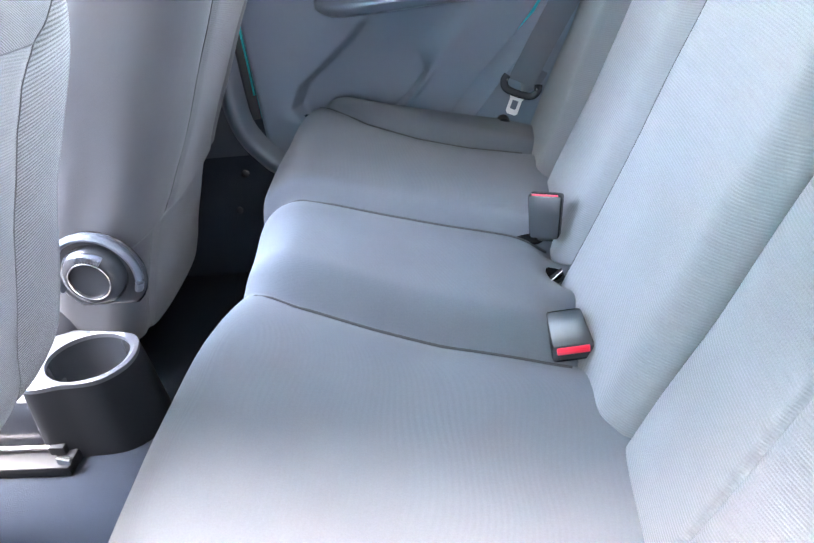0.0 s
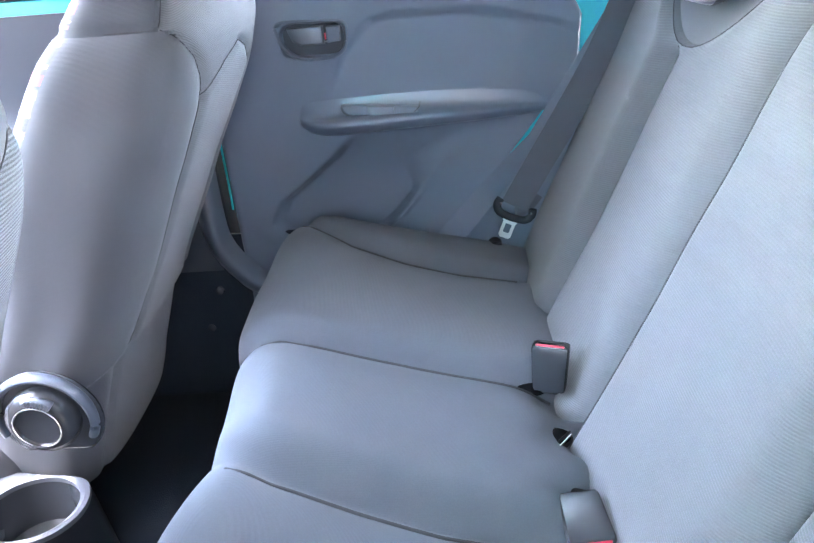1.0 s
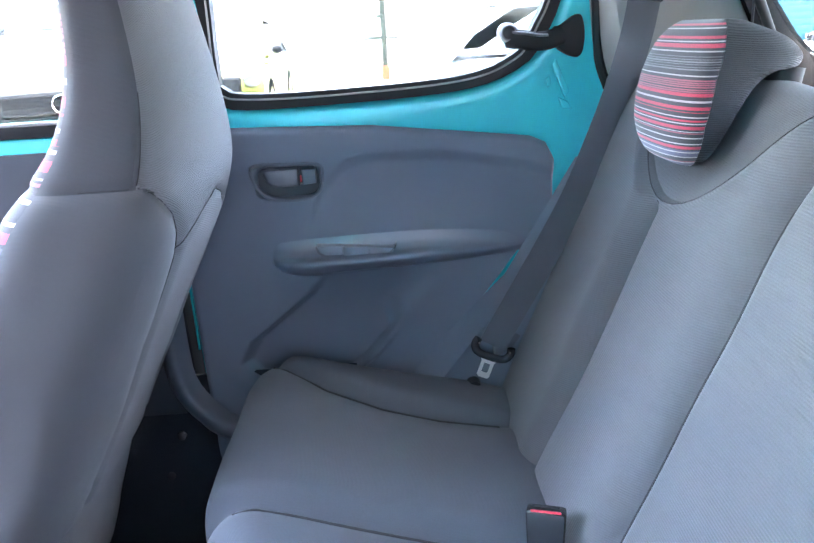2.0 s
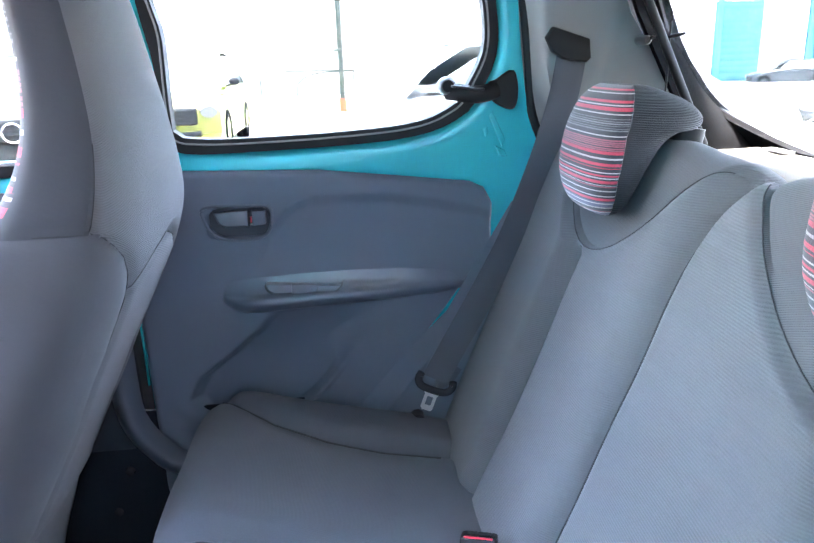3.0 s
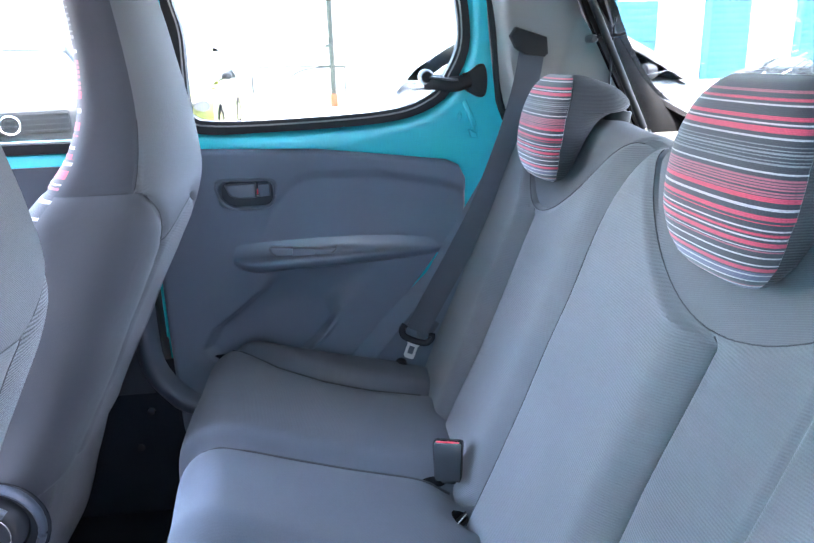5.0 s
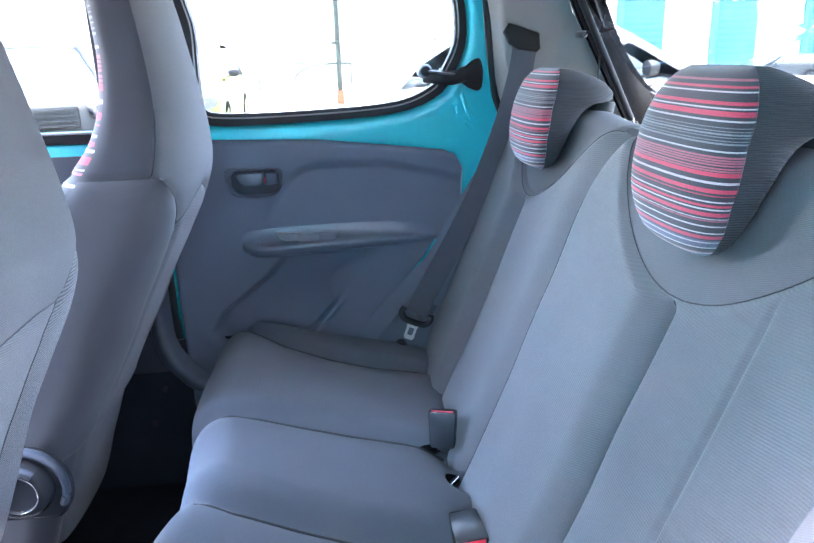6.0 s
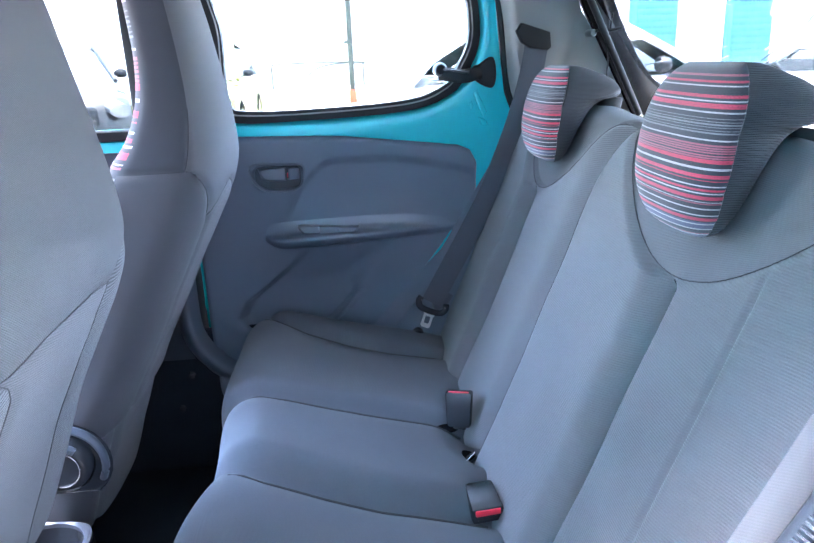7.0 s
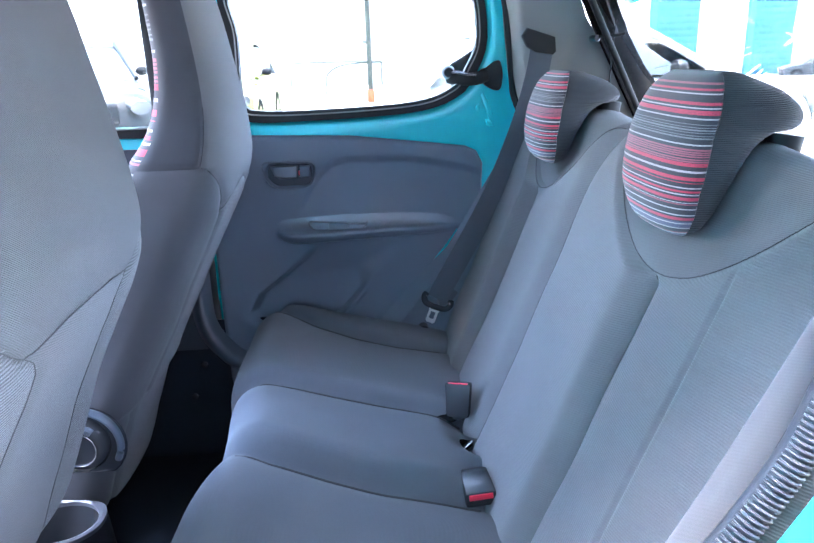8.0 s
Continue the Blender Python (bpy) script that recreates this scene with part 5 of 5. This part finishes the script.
def make_open_door():
    """The near rear door, swung out on its hinges at the centre pillar."""
    ob = thing("open_rear_door", (-0.28, -0.66, 0.3), "turquoise rear door standing wide open", "car door")
    turn = Matrix.Translation((-0.28, -0.67, 0)) @ Matrix.Rotation(radians(-68), 4, "Z")
    n = 40
    hole = spline([(0.10, 1.12), (0.40, 1.13), (0.60, 1.17), (0.66, 1.27), (0.62, 1.40), (0.4, 1.44), (0.12, 1.42), (0.08, 1.25)], n, True)
    rim = []
    for x, z in hole:
        c, d = x - 0.37, z - 1.27
        k = min(0.36 / max(1e-6, abs(c)), (0.21 if d > 0 else 0.19) / max(1e-6, abs(d)))
        rim.append((0.37 + c * k, 1.27 + d * k))
    for name, bm, m in (("skin", box(0.0, 0.70, -0.05, 0.0, 0.35, 1.08, 0.015), PAINT), ("door_card", box(0.03, 0.66, 0.002, 0.03, 0.42, 1.05, 0.012), CARD),
                        ("window_frame", frame_plate(rim, hole, -0.04, 0.005), PAINT), ("window_pane", slab([tuple(q) for q in hole], -0.02, -0.016), GLASS)):
        bm.transform(turn)
        part(name, bm, m, ob)


make_open_door()


# ---- the yard outside ----
def make_wheel(parent, at, r=0.32, w=0.2, material=None):
    rings = []
    for rr, o in ((0.62, -0.5), (0.95, -0.5), (1.0, -0.35), (1.0, 0.35), (0.95, 0.5), (0.62, 0.5)):
        rings.append([(at[0] + r * rr * math.cos(a), at[1] + w * o, at[2] + r * rr * math.sin(a)) for a in np.arange(28) * math.pi / 14])
    wheel = part("tyre", grid(rings, caps=False), BLACKMATTE, parent)
    rings = [[(at[0] + r * rr * math.cos(a), at[1] + w * o, at[2] + r * rr * math.sin(a)) for a in np.arange(28) * math.pi / 14] for rr, o in ((0.64, -0.42), (0.58, -0.44), (0.2, -0.34), (0.05, -0.4))]
    part("rim", grid(rings), STEEL, wheel)


def make_car(m, paint, label, long=4.3, wide=1.78, high=1.5, hood=0.98, cowl=1.25, tail=0.1, mirrors=True):
    """A parked car, nose towards -x, standing on the ground round its own middle."""
    ob = thing("car", (0, 0, 0), label, "car", group="parked cars")
    L, Hw = long / 2, wide / 2
    side = [(-L, 0.35), (-L - 0.02, 0.55), (-L + 0.06, hood - 0.22), (-L + 0.35, hood - 0.10), (-L + cowl, hood), (-L + cowl + 0.3, hood + 0.02), (L - 0.5, hood + 0.02), (L - 0.08, hood), (L, 0.75), (L, 0.35), (L - 0.1, 0.22), (-L + 0.1, 0.22)]
    prof = spline(side, 90, True)
    rings = []
    for f in np.linspace(-1, 1, 21):
        k = 1 - 0.10 * abs(f) ** 6
        bow = 0.22 * abs(f) ** 4
        rings.append([(x + (bow if x < -L + 0.8 else -bow * 0.6 if x > L - 0.8 else 0) * min(1, abs(x) / L), f * Hw, 0.22 + (z - 0.22) * (k if z > 0.5 else 1)) for x, z in prof])
    part("body", grid(rings), paint, ob)
    top = spline([(-L + cowl - 0.05, hood - 0.01), (-L + cowl + 0.72, high - 0.06), (-L + cowl + 1.1, high), (L - tail - 0.9, high - 0.03), (L - tail - 0.38, high - 0.14), (L - tail, hood - 0.01)], 50)
    rings = []
    for f in np.linspace(-1, 1, 15):
        rings.append([(x, f * (Hw - 0.06 - 0.17 * (z - hood) / (high - hood)) , z - 0.05 * f * f * (z - hood) / (high - hood)) for x, z in top])
    part("windows", grid(rings, closed=False, caps=False), CARGLASS, ob, "bluish tinted glass")
    part("roof", grid([[(x, f * (Hw - 0.22), z + 0.012 - 0.05 * f * f) for x, z in top[14:40]] for f in np.linspace(-1, 1, 9)], closed=False, caps=False), paint, ob)
    for s in (-1, 1):
        g1 = [(x, s * (Hw - 0.05 - 0.17 * (z - hood) / (high - hood)), z) for x, z in top[:22]]
        part("pillar", tube(g1, 0.035, 30, 6), paint, ob)
        part("side_glass", slab([(-L + cowl + 0.25, hood + 0.02), (-L + cowl + 0.85, high - 0.10), (L - tail - 0.75, high - 0.12), (L - tail - 0.15, hood + 0.02)], s * (Hw - 0.20), s * (Hw - 0.12), 0.01), CARGLASS, ob)
        if mirrors:
            part("mirror", grid([[(-L + cowl + 0.42 + a * 0.5, s * (Hw + 0.06 + 0.09 * math.cos(t) * c), hood + 0.08 + 0.065 * math.sin(t) * c) for t in np.arange(14) * math.pi / 7] for a, c in ((-0.14, 0.3), (-0.10, 0.85), (0.0, 1.0), (0.06, 0.95))]), BLACK, ob)
        make_wheel(ob, (-L + 0.85, s * (Hw - 0.09), 0.32))
        make_wheel(ob, (L - 0.80, s * (Hw - 0.09), 0.32))
        part("headlight", grid([[(-L + 0.10 + 0.20 * u + 0.03 * math.cos(t), s * (Hw - 0.16 - 0.10 * u + 0.11 * math.cos(t)), hood - 0.27 + 0.06 * u + 0.075 * math.sin(t)) for t in np.arange(16) * math.pi / 8] for u in (-0.35, 0.0, 0.3)]), LAMPGLASS, ob)
    grille = part("grille", box(-L - 0.045, -L + 0.10, -0.56, 0.56, hood - 0.46, hood - 0.22, 0.04), BLACK, ob)
    for k in range(4):
        part("slat", box(-L - 0.06, -L - 0.02, -0.54, 0.54, hood - 0.435 + 0.055 * k, hood - 0.413 + 0.055 * k, 0.004), SILVER, grille)
    part("badge", grid([[(-L - 0.07 - o, r * math.cos(a), hood - 0.35 + r * math.sin(a)) for a in np.arange(30) * math.pi / 15] for r, o in ((0.10, -0.01), (0.10, 0.01), (0.085, 0.015), (0.082, 0.0))], caps=False), STEEL, ob, "round chrome badge")
    part("lower_intake", box(-L - 0.015, -L + 0.1, -0.6, 0.6, 0.30, 0.40, 0.03), BLACK, ob)
    ob.matrix_basis = m
    return ob


make_car(pose(-3.85, 8.96, 0, 0, 0, 110), SILVER, "silver parked car with a wide chrome grille", 4.7, 1.85, 1.5, 1.04, 1.75)
make_car(pose(-2.30, 11.33, 0, 0, 0, 90), LIME, "yellow-green hatchback parked in the yard", 3.9, 1.7, 1.5, 0.94, 1.1)
make_car(pose(2.37, 5.65, 0, 0, 0, 180), WHITEPAINT, "white hatchback parked beside the car", 3.6, 1.75, 1.47, 0.98, 1.0, 0.15)
make_car(pose(25.9, 37.9, -0.96, 0, 0, -28), NAVY, "dark blue hatchback parked by the hall", 4.2, 1.75, 1.46, 0.92, 1.2)

post = thing("post", (0.36, 18, 0), "grey-green steel post with an orange foot standing in the yard", "post")
part("shaft", box(0.30, 0.44, 17.93, 18.07, 0, 4.5, 0.01), POSTMAT, post)
part("foot", box(0.27, 0.47, 17.90, 18.10, 0.0, 0.34, 0.02), ORANGE, post, "orange painted foot")
part("collar", box(0.20, 0.44, 17.9, 18.1, 1.50, 1.58, 0.01), POSTMAT, post)
fence = thing("guard_rail", (-0.4, 19.0, 0), "thin olive pipe rail behind the post", "guard rail")
part("pipe", tube([(-0.86, 19, 0.0), (-0.84, 19, 0.6), (-0.72, 19, 0.80), (-0.40, 19, 0.95), (0.1, 19, 1.0), (0.8, 19, 1.0)], 0.022, 40), POSTMAT, fence)
part("pipe", tube([(-1.8, 19, 0.0), (-1.8, 19, 0.95), (-1.72, 19, 1.04), (-0.8, 19, 1.05), (0.6, 19, 1.03), (0.7, 19, 0.95), (0.7, 19, 0.0)], 0.022, 60), POSTMAT, fence)

hall = thing("building", (16, 46, 0), "white hall with turquoise roller doors, its wall lengthened as a bright backdrop", "building", kind="structure")
# beyond the doors the wall is added, a white backdrop over the dark horizon
part("wall", box(-90, 90, 46, 56, -1.0, 7, 0.02), WHITEWALL, hall)
part("roof", box(-90.3, 90.3, 45.7, 56.3, 7, 7.3, 0.02), STEEL, hall)
for x in (19.1, 25.7, 32.3, 38.9):
    door = part("roller_door", box(x, x + 3.3, 45.90, 45.99, -0.9, 4.2, 0.01), DOORBLUE, hall, "turquoise roller door")
    part("door_post", box(x - 0.02, x + 0.45, 45.82, 45.899, -0.9, 4.3, 0.01), DOORPOST, door, "deep turquoise door post")
    for k in range(12):
        part("slat", box(x + 0.5, x + 3.25, 45.87, 45.899, -0.8 + 0.41 * k, -0.44 + 0.41 * k, 0.01), DOORBLUE, door)
